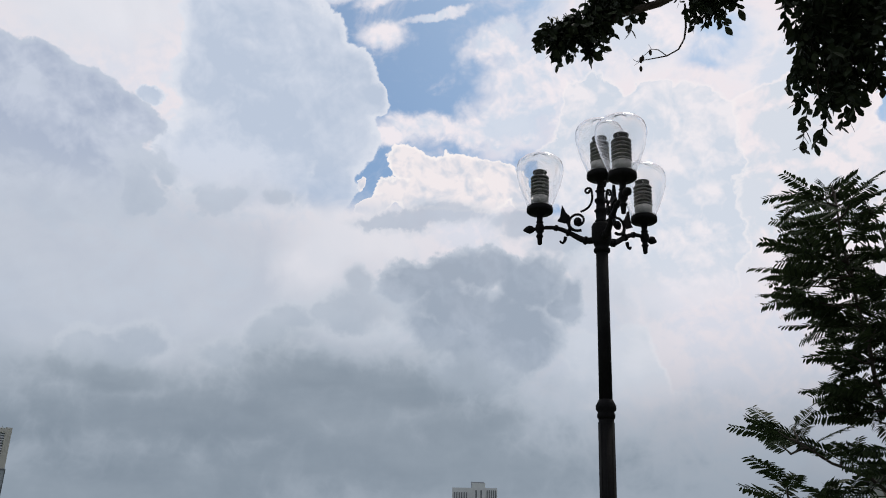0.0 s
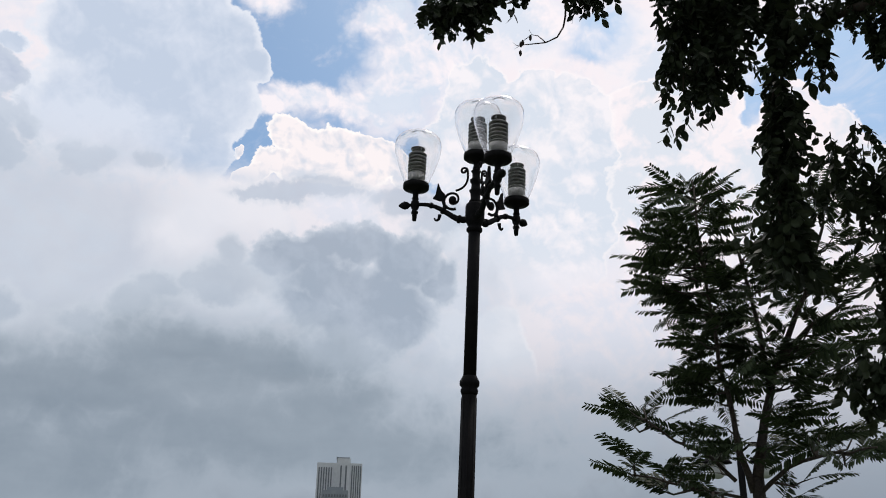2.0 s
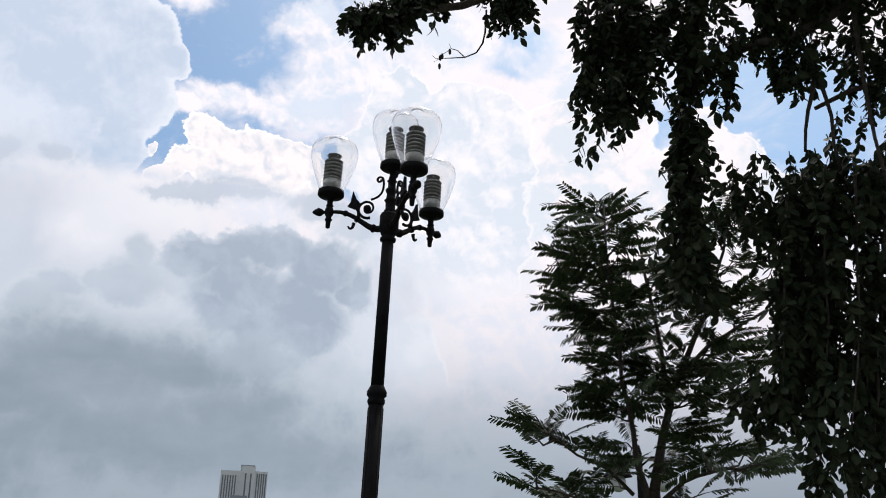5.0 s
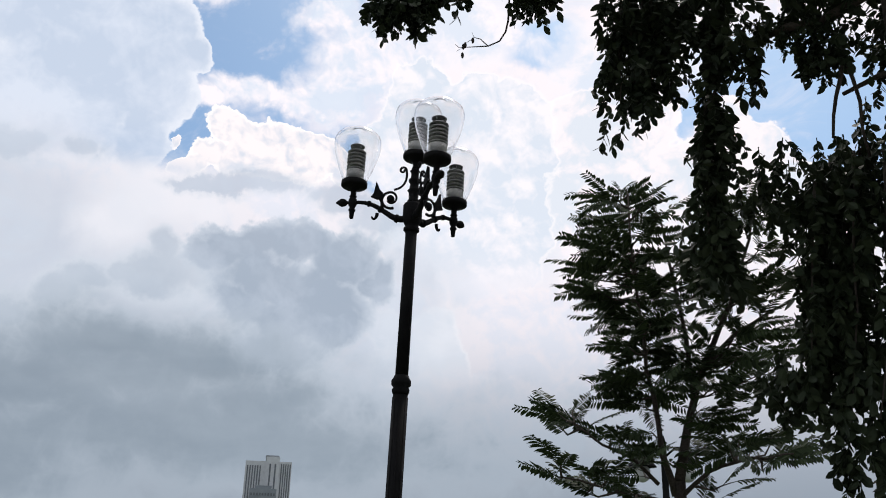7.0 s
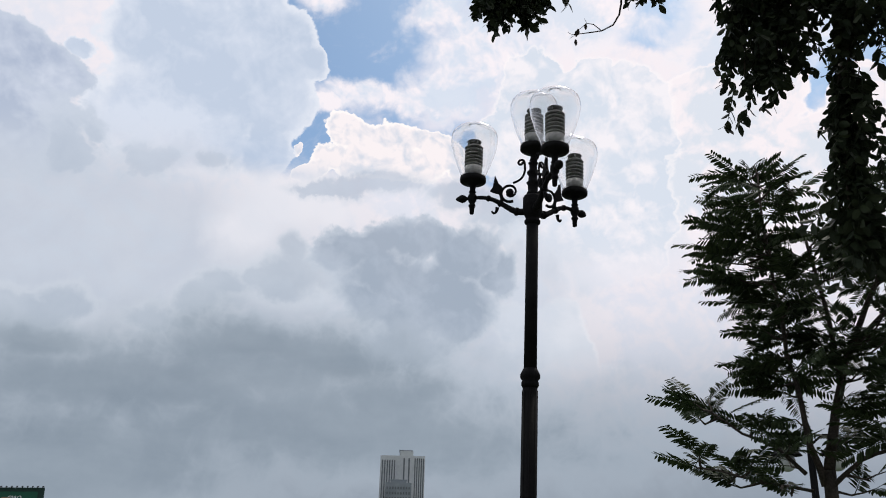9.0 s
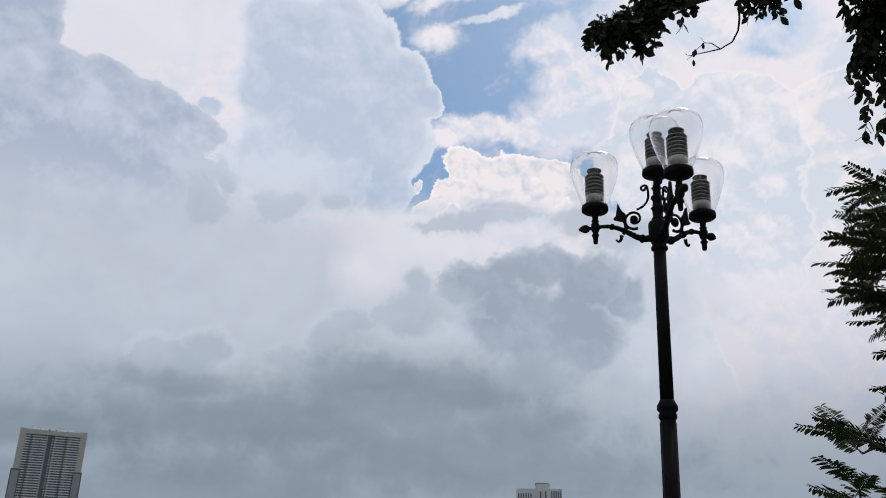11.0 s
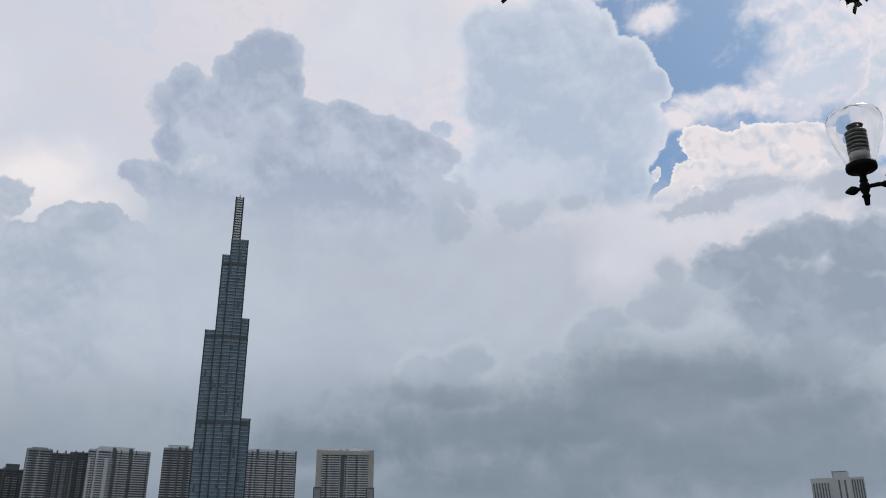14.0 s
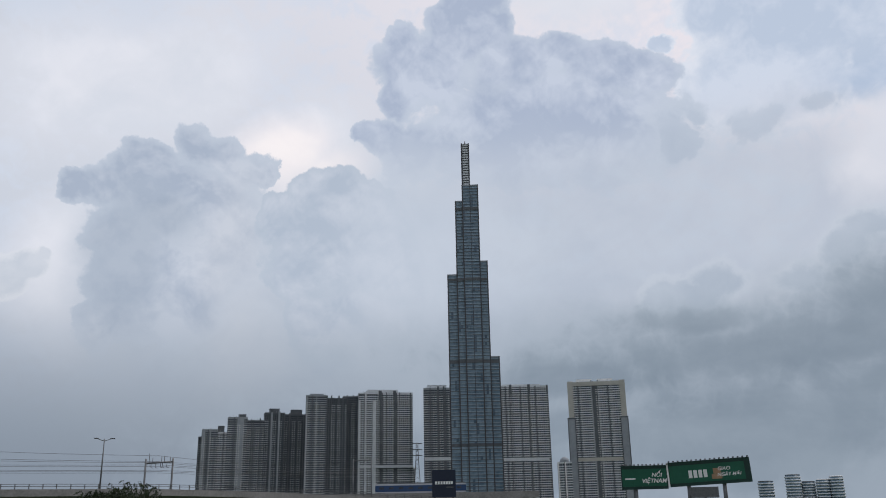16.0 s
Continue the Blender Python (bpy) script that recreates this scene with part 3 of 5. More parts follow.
def skyscraper():
    t = thing("skyscraper", facing(-36.38, 1009), "very tall stepped glass skyscraper with a slender crown mast", "skyscraper")
    #          x0, x1, y0, y1, top
    tubes = [(-31, -19, 2, 44, 279), (-31, -10, 8, 30, 168), (-19.5, -10, 0.0, 34, 375), (-10.5, 9.2, -1.6, 30, 396), (9.2, 18.2, 1.2, 44, 295.5), (18.2, 28.8, 3.4, 40, 176),
             (-29, 27, 10, 50, 150)]
    for x0, x1, y0, y1, top in tubes:
        part("glass_tube", boxes((x0, x1, y0, y1, 0, top)), GLASS_BLUE, t)
        lines, pale, z = bmesh.new(), bmesh.new(), 4.0
        while z < top - 3:
            box(lines, x0 - 0.3, x1 + 0.3, y0 - 0.3, y1, z, z + 0.75)
            box(pale, x0 - 0.15, x1 + 0.15, y0 - 0.15, y1, z + 0.9, z + 1.7)
            z += 4.2
        tagged(part("floor_line", lines, DARK_OR_BACKLIT_WALL, t), "", "", "", "stuff")
        tagged(part("spandrel", pale, SPANDREL, t), "", "", "", "stuff")
        # darker panes in short upright runs, as the facade shows them
        dark, rng = bmesh.new(), random.Random(int(top) + int(x0))
        cols = max(2, round((x1 - x0) / 3.2))
        for c in range(cols):
            z = 4.0 + 4.2 * rng.randrange(3)
            while z < top - 30:
                run = rng.choice((1, 1, 2, 3, 5))
                if rng.random() < 0.15:
                    xa = x0 + (x1 - x0) * c / cols
                    box(dark, xa + 0.2, xa + (x1 - x0) / cols - 0.2, y0 - 0.22, y0 + 0.3, z + 0.7, z + 4.2 * run)
                z += 4.2 * (run + rng.choice((1, 2, 4)))
        tagged(part("dark_pane", dark, GLASS_TOWER, t), "", "", "", "stuff")
        n = max(1, round((x1 - x0) / 9.5))
        fins = bmesh.new()
        for k in range(n + 1):
            x = x0 + (x1 - x0) * k / n
            w = 0.7 if k in (0, n) else 0.3
            box(fins, x - w, x + w, y0 - 0.6, y0 + 0.3, 0, top)
        tagged(part("mullion", fins, DARK_STEEL, t), "", "", "", "stuff")
        for z0 in (70, 168, 270, 362):
            if z0 + 6 < top:
                part("plant_band", boxes((x0 - 0.45, x1 + 0.45, y0 - 0.5, y1, z0, z0 + 3.6)), DARK_OR_BACKLIT_WALL, t)
        part("parapet", boxes((x0 - 0.4, x1 + 0.4, y0 - 0.5, y1, top - 1.6, top)), GREY_WALL, t)
    mast = bmesh.new()
    box(mast, -10.3, -0.6, 4, 14, 396, 455.5)
    part("mast", mast, GLASS_DARK, t, "dark latticed crown mast")
    ribs = bmesh.new()
    for k in range(17):
        box(ribs, -9.0, -1.9, 3.4, 14.4, 398 + 3.4 * k, 399.9 + 3.4 * k)
    tagged(part("mast_rib", ribs, PALE_WALL, t), "", "", "", "stuff")
    edge = bmesh.new()
    box(edge, -10.9, -9.3, 3.3, 14.6, 394, 456)
    box(edge, -1.7, -0.1, 3.3, 14.6, 394, 456)
    part("mast_edge", edge, DARK_STEEL, t)
    tip = bmesh.new()
    tube(tip, [(-5.6, 9, 455), (-5.6, 9, 458), (-5.6, 9, 461.6)], [1.0, 0.7, 0.4])
    part("antenna", tip, DARK_STEEL, t)


skyscraper()


def tan_tower():
    t = thing("apartment_tower", facing(-30.3, 1330), "tan grey apartment tower with a recessed dark centre strip", "apartment tower", "riverside apartment towers")
    slab_block(t, 6.5, 81, 0, 30, 186, PALE_WALL, piers=[(36, 1.6, 1.5), (46, 1.6, 1.5), (20, 1.0, 0), (66, 1.0, 0)], pier_mat=GREY_WALL)
    part("centre_strip", boxes((37.6, 46, -0.6, 2, 0, 184)), DARK_OR_BACKLIT_WALL, t)
    for x0, x1 in ((0.2, 8.5), (79.5, 87.8)):
        part("side_wall", boxes((x0, x1, -1.2, 32, 129, 186.5)), TAN_WALL, t)
        part("side_wall", boxes((x0 - 2, x1 + 1, -1.6, 32, 0, 129)), GREY_WALL, t)
        part("side_trim", boxes((x0 - 2.4, x0 - 1.2, -2.2, 32, 0, 131), (x1 + 0.2, x1 + 1.4, -2.2, 32, 0, 131), (x0 - 2.4, x1 + 1.4, -2.0, 32, 129, 131)), DARK_OR_BACKLIT_WALL, t)
    part("cornice", boxes((0.2, 87.8, -1.3, 30, 179, 185)), TAN_WALL, t)
    part("storey_band", boxes((8.5, 79.5, -1.0, 20, 66, 71)), TAN_WALL, t)
    roof_box(t, 15, 38, 6, 24, 186, 190, WHITE_WALL)
    roof_box(t, 47, 70, 6, 24, 186, 190, WHITE_WALL)


def twin_tower():
    t = thing("apartment_tower", facing(-39.93, 1330), "wide grey apartment tower with pale bands and dark upright strips", "apartment tower", "riverside apartment towers")
    slab_block(t, 0, 44, 0, 30, 183, GREY_WALL, piers=[(21, 3.0, 2), (30, 2.5, 2)], pier_mat=DARK_OR_BACKLIT_WALL)
    slab_block(t, 44, 118, 6, 34, 180, GREY_WALL)
    slab_block(t, 118, 195, 0, 30, 184, PALE_WALL, piers=[(134, 4.0, 2), (163, 4.0, 2), (192.5, 2.5, 1)], pier_mat=DARK_OR_BACKLIT_WALL)
    part("storey_band", boxes((0.5, 43, -0.7, 3, 72, 77)), PALE_WALL, t)
    part("storey_band", boxes((118.5, 192, -0.7, 3, 69, 74)), PALE_WALL, t)
    roof_box(t, 6, 36, 6, 24, 183, 188, PALE_WALL)
    roof_box(t, 124, 184, 6, 24, 184, 187, PALE_WALL)


def corner_towers():
    t = thing("apartment_tower", facing(-47.76, 1400), "stepped pair of grey apartment wings with pale window bands", "apartment tower", "riverside apartment towers")
    slab_block(t, 0, 34, 0, 30, 182, GREY_WALL, piers=[(0, 3, 0), (16, 2, 0)], pier_mat=GREY_WALL)
    # these two wings: backlit shade put into the wall colour
    slab_block(t, 28, 66, 5, 34, 178, DARK_OR_BACKLIT_WALL, piers=[(40, 2.2, 4), (52, 2.2, 4)], pier_mat=DARK_OR_BACKLIT_WALL)
    slab_block(t, 60, 90, 14, 40, 182, DARK_OR_BACKLIT_WALL, piers=[(66, 2.2, 2), (76, 2.2, 2)], pier_mat=DARK_OR_BACKLIT_WALL)
    slab_block(t, 85, 116, 0, 30, 186, PALE_WALL, piers=[(85, 3.0, -12), (95, 3, 2), (108, 5.5, -13)], pier_mat=PALE_WALL)
    slab_block(t, 114, 174, 3, 34, 187, PALE_WALL, piers=[(118, 5, 3), (142, 5, 3), (152, 1.5, 0), (130, 1.5, 0)], pier_mat=DARK_OR_BACKLIT_WALL)
    part("storey_band", boxes((86, 173.5, -0.9, 3, 66, 70)), PALE_WALL, t)
    roof_box(t, 99, 150, 8, 28, 186, 192, PALE_WALL)
    roof_box(t, 6, 28, 6, 24, 182, 185)


def stepped_towers():
    t = thing("apartment_tower", facing(-54.34, 1450), "row of grey stepped apartment wings, some darkened as if backlit", "apartment tower", "riverside apartment towers")
    slab_block(t, -4, 2, 6, 30, 120, DARK_OR_BACKLIT_WALL)
    slab_block(t, 1, 26, 0, 30, 132, GREY_WALL, piers=[(1, 5, 0), (13, 2, 1)], pier_mat=GREY_WALL)
    slab_block(t, 26, 42, 4, 34, 128, PALE_WALL)
    slab_block(t, 41, 72, 0, 30, 152, GREY_WALL, piers=[(56, 11, 0)], pier_mat=GREY_WALL)
    slab_block(t, 72, 100, 5, 34, 148, GREY_WALL, piers=[(78, 2, 1), (92, 2, 3)], pier_mat=DARK_OR_BACKLIT_WALL)
    # the last two wings are coloured darker to stand for their backlit side
    slab_block(t, 100, 132, 0, 30, 160, DARK_OR_BACKLIT_WALL, piers=[(110, 3, 0), (122, 3, 2)], pier_mat=GREY_WALL)
    slab_block(t, 132, 168, 6, 34, 158, DARK_OR_BACKLIT_WALL, piers=[(140, 2, 2), (154, 2, 2)], pier_mat=DARK_OR_BACKLIT_WALL)
    roof_box(t, 108, 124, 5, 20, 160, 167, DARK_OR_BACKLIT_WALL)
    roof_box(t, 144, 162, 8, 24, 158, 166, DARK_OR_BACKLIT_WALL)
    roof_box(t, 26, 36, 6, 20, 128, 138, DARK_OR_BACKLIT_WALL)
    roof_box(t, 58, 70, 6, 20, 152, 157, DARK_OR_BACKLIT_WALL)


tan_tower()
twin_tower()
corner_towers()
stepped_towers()


def office_tower():
    t = thing("office_tower", facing(2.33, 700), "pale office tower with upright window slots above a grey lower block", "office tower")
    part("wall", boxes((-17.3, 18.6, 0, 30, 0, 70)), OFFICE_WALL, t)
    part("core_wall", boxes((-1.5, 9.0, -1.5, 28, 0, 73.6)), OFFICE_WALL, t)
    for k in range(6):
        x = -16 + 1.95 * k
        part("window_slot", boxes((x, x + 0.95, -0.25, 1, 34, 66.5)), OFFICE_GLASS, t)
    for k in range(5):
        x = 10.2 + 1.7 * k
        part("window_slot", boxes((x, x + 0.85, -0.25, 1, 30, 68.2)), OFFICE_GLASS, t)
    for x in (1.2, 5.2):
        part("window_slot", boxes((x, x + 1.2, -1.8, 1, 36, 68)), OFFICE_GLASS, t)
    roof_box(t, -2, 8, 2, 20, 70, 74.8)
    part("lower_block", boxes((-12, 8, -30, -4, 0, 47)), GREY_WALL, t)
    roof_box(t, -8, 4, -26, -8, 47, 49.5)
    for fl in range(11):
        for k in range(9):
            x = -11 + 2.1 * k
            part("window", boxes((x, x + 1.2, -30.2, -29, 4 + 3.8 * fl, 5.9 + 3.8 * fl)), OFFICE_GLASS, t)
    for fl in range(9):
        part("window_band", boxes((9.5, 18.2, -0.3, 1, 3 + 3.2 * fl, 4.4 + 3.2 * fl)), OFFICE_GLASS, t)


office_tower()


def round_office(az, dist, width, top, floors, roof_mat):
    t = thing("curved_building", facing(az, dist), "low curved building with white floor bands and dark glass", "building", "curved riverside buildings")
    bm = bmesh.new()
    lathe(bm, [(width / 2 - 0.6, 0), (width / 2 - 0.6, top)], 24)
    part("glazing", bm, GLASS_BLUE, t)
    bm = bmesh.new()
    lathe(bm, [(width / 2, 0), (width / 2, 1.2)], 24)
    shared = mesh_of("floor_band", bm, PALE_WALL)
    for k in range(floors):
        ob = part("floor_band", shared, None, t)
        ob.location.z = top * k / floors
    bm = bmesh.new()
    lathe(bm, [(width / 2 - 0.4, top), (width / 2 - 1, top + 0.6), (width / 3, top + 0.8)], 24)
    part("roof", bm, roof_mat, t)


round_office(-18.53, 900, 15, 20.8, 8, DARK_OR_BACKLIT_WALL)
round_office(-16.95, 900, 14.8, 26.0, 10, DARK_OR_BACKLIT_WALL)
round_office(-16.12, 905, 13.2, 19.6, 8, DARK_OR_BACKLIT_WALL)
round_office(-15.30, 900, 13.2, 21.0, 8, WHITE_WALL)
round_office(-14.55, 900, 13.0, 23.6, 9, WHITE_WALL)


def domed_house(az, dist, width, top):
    t = thing("apartment_block", facing(az, dist), "small pale apartment block with a green hipped roof", "apartment block")
    slab_block(t, -width / 2, width / 2, 0, 16, top, PALE_WALL, piers=[(-width / 2, 2, 0), (0, 2, 0)], pier_mat=WHITE_WALL)
    bm = bmesh.new()
    lathe(bm, [(width * 0.36, top), (width * 0.30, top + 4), (width * 0.12, top + 7)], 8, Matrix.Translation((0, 8, 0)))
    part("roof", bm, GREY_WALL, t, "faded green hipped roof")


domed_house(-30.75, 1250, 20, 62)
domed_house(-40.9, 1500, 18, 70)


# ---- the lamp post ----
def bez(p0, p1, p2, p3, n=10):
    p0, p1, p2, p3 = (Vector(p) for p in (p0, p1, p2, p3))
    return [p0 * (1 - k / n) ** 3 + p1 * (3 * (k / n) * (1 - k / n) ** 2) + p2 * (3 * (k / n) ** 2 * (1 - k / n)) + p3 * (k / n) ** 3 for k in range(n + 1)]


def spiral(cx, cz, r0, r1, a0, a1, n=26):
    """Points of a flat scroll in the x-z plane."""
    return [(cx + (r0 + (r1 - r0) * k / n) * math.cos(radians(a0 + (a1 - a0) * k / n)), 0, cz + (r0 + (r1 - r0) * k / n) * math.sin(radians(a0 + (a1 - a0) * k / n)))
            for k in range(n + 1)]


def lantern(post, m):
    """Acorn lantern: iron dish, socket, stacked louvre rings, clear acorn shell with a pointed cap."""
    m = m @ Matrix.Diagonal((1.07, 1.07, 0.99, 1))
    bm = bmesh.new()
    lathe(bm, [(0.018, -0.10), (0.030, -0.085), (0.022, -0.07), (0.024, -0.03), (0.050, -0.004), (0.096, 0.004), (0.104, 0.012), (0.104, 0.045), (0.098, 0.055), (0.02, 0.064)], 28, m)
    dish = part("lantern_dish", bm, IRON, post)
    bm = bmesh.new()
    lathe(bm, [(0.070, 0.062), (0.070, 0.150), (0.058, 0.156)], 24, m)
    part("lantern_socket", bm, SOCKET, dish, "mid grey plastic socket")
    for k in range(6):
        bm = bmesh.new()
        z = 0.154 + 0.0335 * k
        lathe(bm, [(0.046, z), (0.072, z + 0.003), (0.075, z + 0.009), (0.072, z + 0.014), (0.052, z + 0.024), (0.046, z + 0.0335)], 24, m)
        part("louvre_ring", bm, LOUVRE, dish)
    bm = bmesh.new()
    for k in range(4):
        a = radians(90 * k + 45)
        tube(bm, [m @ Vector((0.052 * math.cos(a), 0.052 * math.sin(a), 0.352)), m @ Vector((0.048 * math.cos(a), 0.048 * math.sin(a), 0.386))], 0.006, 6)
    lathe(bm, [(0.056, 0.384), (0.059, 0.391), (0.050, 0.397), (0.042, 0.391), (0.056, 0.384)], 20, m)
    part("louvre_cap", bm, LOUVRE, dish)
    outer = [(0.098, 0.062), (0.117, 0.12), (0.142, 0.19), (0.166, 0.27), (0.183, 0.34), (0.190, 0.40), (0.188, 0.44), (0.178, 0.475), (0.155, 0.505), (0.120, 0.527),
             (0.080, 0.540), (0.054, 0.548), (0.042, 0.560), (0.027, 0.578), (0.010, 0.592), (0.0005, 0.596)]
    inner = [(max(r - 0.0035, 0.0004), z - (0.0035 if z > 0.4 else 0.0)) for r, z in outer]
    bm = bmesh.new()
    lathe(bm, outer + inner[::-1], 48, m, False)
    shell = part("acorn_shell", bm, SHELL, dish, "clear acrylic acorn shell")
    shell.visible_shadow = False


def arm(post, m):
    """One cast arm, built along +x: a drooping bar with scrollwork, a leaf spike, a bud at the end and a finial below."""
    bm = bmesh.new()
    bar = bez((0.04, 0, -0.09), (0.20, 0, -0.15), (0.26, 0, 0.085), (0.52, 0, 0.055), 14)
    tube(bm, [m @ p for p in bar], [0.030 - 0.0011 * k for k in range(15)], 10)
    ob = part("arm", bm, IRON, post)
    for at, r in ((3, 0.036), (8, 0.032), (11, 0.026)):
        bm = bmesh.new()
        d = (bar[at + 1] - bar[at - 1]).normalized()
        lathe(bm, [(r * 0.7, -0.016), (r, -0.008), (r, 0.008), (r * 0.7, 0.016)], 12, m @ Matrix.Translation(bar[at]) @ d.to_track_quat("Z", "Y").to_matrix().to_4x4())
        part("collar", bm, IRON, ob)
    bm = bmesh.new()
    tube(bm, [m @ Vector(p) for p in spiral(0.195, 0.085, 0.088, 0.030, -110, 330)], [0.013 - 0.0002 * k for k in range(27)], 8)
    lathe(bm, [(0.004, -0.016), (0.032, -0.010), (0.032, 0.010), (0.004, 0.016)], 14, m @ Matrix.Translation((0.195, 0, 0.085)) @ pose(0, 0, 0, 90))
    part("scroll", bm, IRON, ob)
    bm = bmesh.new()
    stem = bez((0.17, 0, 0.168), (0.07, 0, 0.19), (0.06, 0, 0.27), (0.075, 0, 0.35), 10)
    tube(bm, [m @ p for p in stem] + [m @ Vector(p) for p in spiral(0.105, 0.35, 0.030, 0.012, 180, -200, 16)][1:], 0.010, 8)
    part("tendril", bm, IRON, ob)
    bm = bmesh.new()
    tube(bm, [m @ p for p in bez((0.27, 0, -0.02), (0.25, 0, 0.05), (0.285, 0, 0.09), (0.30, 0, 0.10), 6)], [0.014, 0.014, 0.013, 0.012, 0.012, 0.012, 0.012], 8)
    spike = [(0.262, 0.10), (0.305, 0.080), (0.365, 0.105), (0.342, 0.135), (0.325, 0.245), (0.292, 0.17), (0.262, 0.14)]
    front, back = ([bm.verts.new(m @ Vector((x, y, z))) for x, z in spike] for y in (-0.012, 0.012))
    bm.faces.new(front)
    bm.faces.new(back[::-1])
    for k in range(len(spike)):
        bm.faces.new((front[k], back[k], back[(k + 1) % len(spike)], front[(k + 1) % len(spike)]))
    part("leaf_spike", bm, IRON, ob)
    bm = bmesh.new()
    tube(bm, [m @ p for p in bez((0.30, 0, -0.045), (0.30, 0, -0.10), (0.335, 0, -0.11), (0.345, 0, -0.075), 6)], [0.016, 0.014, 0.012, 0.011, 0.010, 0.009, 0.008], 8)
    part("curl", bm, IRON, ob)
    bm = bmesh.new()
    lathe(bm, [(0.012, -0.145), (0.018, -0.14), (0.022, -0.085), (0.030, -0.075), (0.030, -0.065), (0.020, -0.05), (0.034, -0.025), (0.038, 0.0), (0.034, 0.03), (0.020, 0.05), (0.020, 0.085)],
          16, m @ Matrix.Translation((0.52, 0, 0.055)))
    part("finial", bm, IRON, ob)
    bm = bmesh.new()
    lathe(bm, [(0.014, 0.0), (0.014, 0.03), (0.030, 0.05), (0.036, 0.075), (0.026, 0.10), (0.010, 0.125), (0.002, 0.13)], 14, m @ Matrix.Translation((0.535, 0, 0.055)) @ pose(0, 0, 0, 0, 90))
    part("end_bud", bm, IRON, ob)
    lantern(post, m @ Matrix.Translation((0.52, 0, 0.195)))


def lamp_post(m, label, turn=0.0):
    post = thing("street_lamp", m, label, "street lamp", "four-lantern street lamps")
    bm = bmesh.new()
    lathe(bm, [(0.30, 0.0), (0.30, 0.06), (0.22, 0.09), (0.20, 0.30), (0.15, 0.36), (0.12, 0.62), (0.085, 0.70)], 24)
    part("base", bm, IRON, post)
    bm = bmesh.new()
    lathe(bm, [(0.059, 0.68), (0.057, 2.765)], 24)
    part("lower_shaft", bm, IRON, post)
    bm = bmesh.new()
    lathe(bm, [(0.058, 2.76), (0.068, 2.78), (0.068, 2.80), (0.060, 2.815), (0.077, 2.835), (0.077, 2.865), (0.066, 2.885), (0.054, 2.91)], 24)
    part("ring", bm, IRON, post)
    bm = bmesh.new()
    lathe(bm, [(0.051, 2.90), (0.048, 4.13)], 24)
    part("upper_shaft", bm, IRON, post)
    for k in range(8):
        a = 2 * math.pi * k / 8
        bm = bmesh.new()
        tube(bm, [(0.0585 * math.cos(a), 0.0585 * math.sin(a), 0.75), (0.0565 * math.cos(a), 0.0565 * math.sin(a), 2.74)], 0.005, 5)
        part("flute", bm, IRON, post)
    bm = bmesh.new()
    lathe(bm, [(0.05, 4.10), (0.066, 4.115), (0.066, 4.135), (0.050, 4.15), (0.060, 4.165), (0.070, 4.19), (0.080, 4.215), (0.080, 4.335), (0.070, 4.355), (0.05, 4.365)], 20)
    part("hub", bm, IRON, post)
    bm = bmesh.new()
    lathe(bm, [(0.046, 4.36), (0.052, 4.38), (0.040, 4.40), (0.044, 4.46), (0.056, 4.475), (0.040, 4.49), (0.036, 4.54), (0.050, 4.56), (0.050, 4.575), (0.032, 4.59), (0.032, 4.64), (0.044, 4.655), (0.028, 4.67), (0.026, 4.70)], 18)
    part("stem", bm, IRON, post)
    lantern(post, Matrix.Translation((0, 0, 4.765)))
    for a in (-71, 46, 169):
        arm(post, Matrix.Translation((0, 0, 4.32)) @ pose(0, 0, 0, 0, 0, a + turn))
    return post


lamp_post(facing(10.9, 6.5) @ pose(-0.045, 0, 0, 0, 1.45, 0), "black cast iron lamp post with four clear acorn lanterns")


def hat_lamp():
    """A lower lamp with two ribbed white globes hung under conical hats."""
    post = thing("garden_lamp", facing(28.2, 15.0), "dark garden lamp with two white globes under conical hats", "lamp")
    bm = bmesh.new()
    lathe(bm, [(0.14, 0), (0.14, 0.1), (0.07, 0.25), (0.05, 3.5), (0.02, 3.62)], 16)
    part("pole", bm, IRON, post)
    for side in (-1, 1):
        bm = bmesh.new()
        tube(bm, [(0, 0, 3.25), (side * 0.2, 0, 3.42), (side * 0.37, 0, 3.42), (side * 0.37, 0, 3.34)], 0.018, 8)
        hook = part("bracket", bm, IRON, post)
        bm = bmesh.new()
        lathe(bm, [(0.02, 3.40), (0.05, 3.32), (0.24, 3.12), (0.25, 3.10), (0.20, 3.10), (0.03, 3.28)], 20, Matrix.Translation((side * 0.37, 0, 0)))
        part("hat", bm, IRON, hook)
        bm = bmesh.new()
        rows = []
        for k in range(13):
            a = math.pi * k / 12
            rows.append((max(0.001, 0.145 * math.sin(a)) * (1.0 if k % 2 else 0.95), 3.0 - 0.15 * math.cos(a)))
        lathe(bm, rows, 18, Matrix.Translation((side * 0.37, 0, 0)))
        part("globe", bm, LOUVRE_PALE, hook, "ribbed milky white globe")


hat_lamp()


# ---- trees ----
def at(az, el, d):
    """The place d metres off (along the ground) at that azimuth and height angle from the standing point."""
    a = radians(az)
    return Vector((0.045 + d * math.sin(a), d * math.cos(a) - 0.009, 1.59 + d * math.tan(radians(el))))


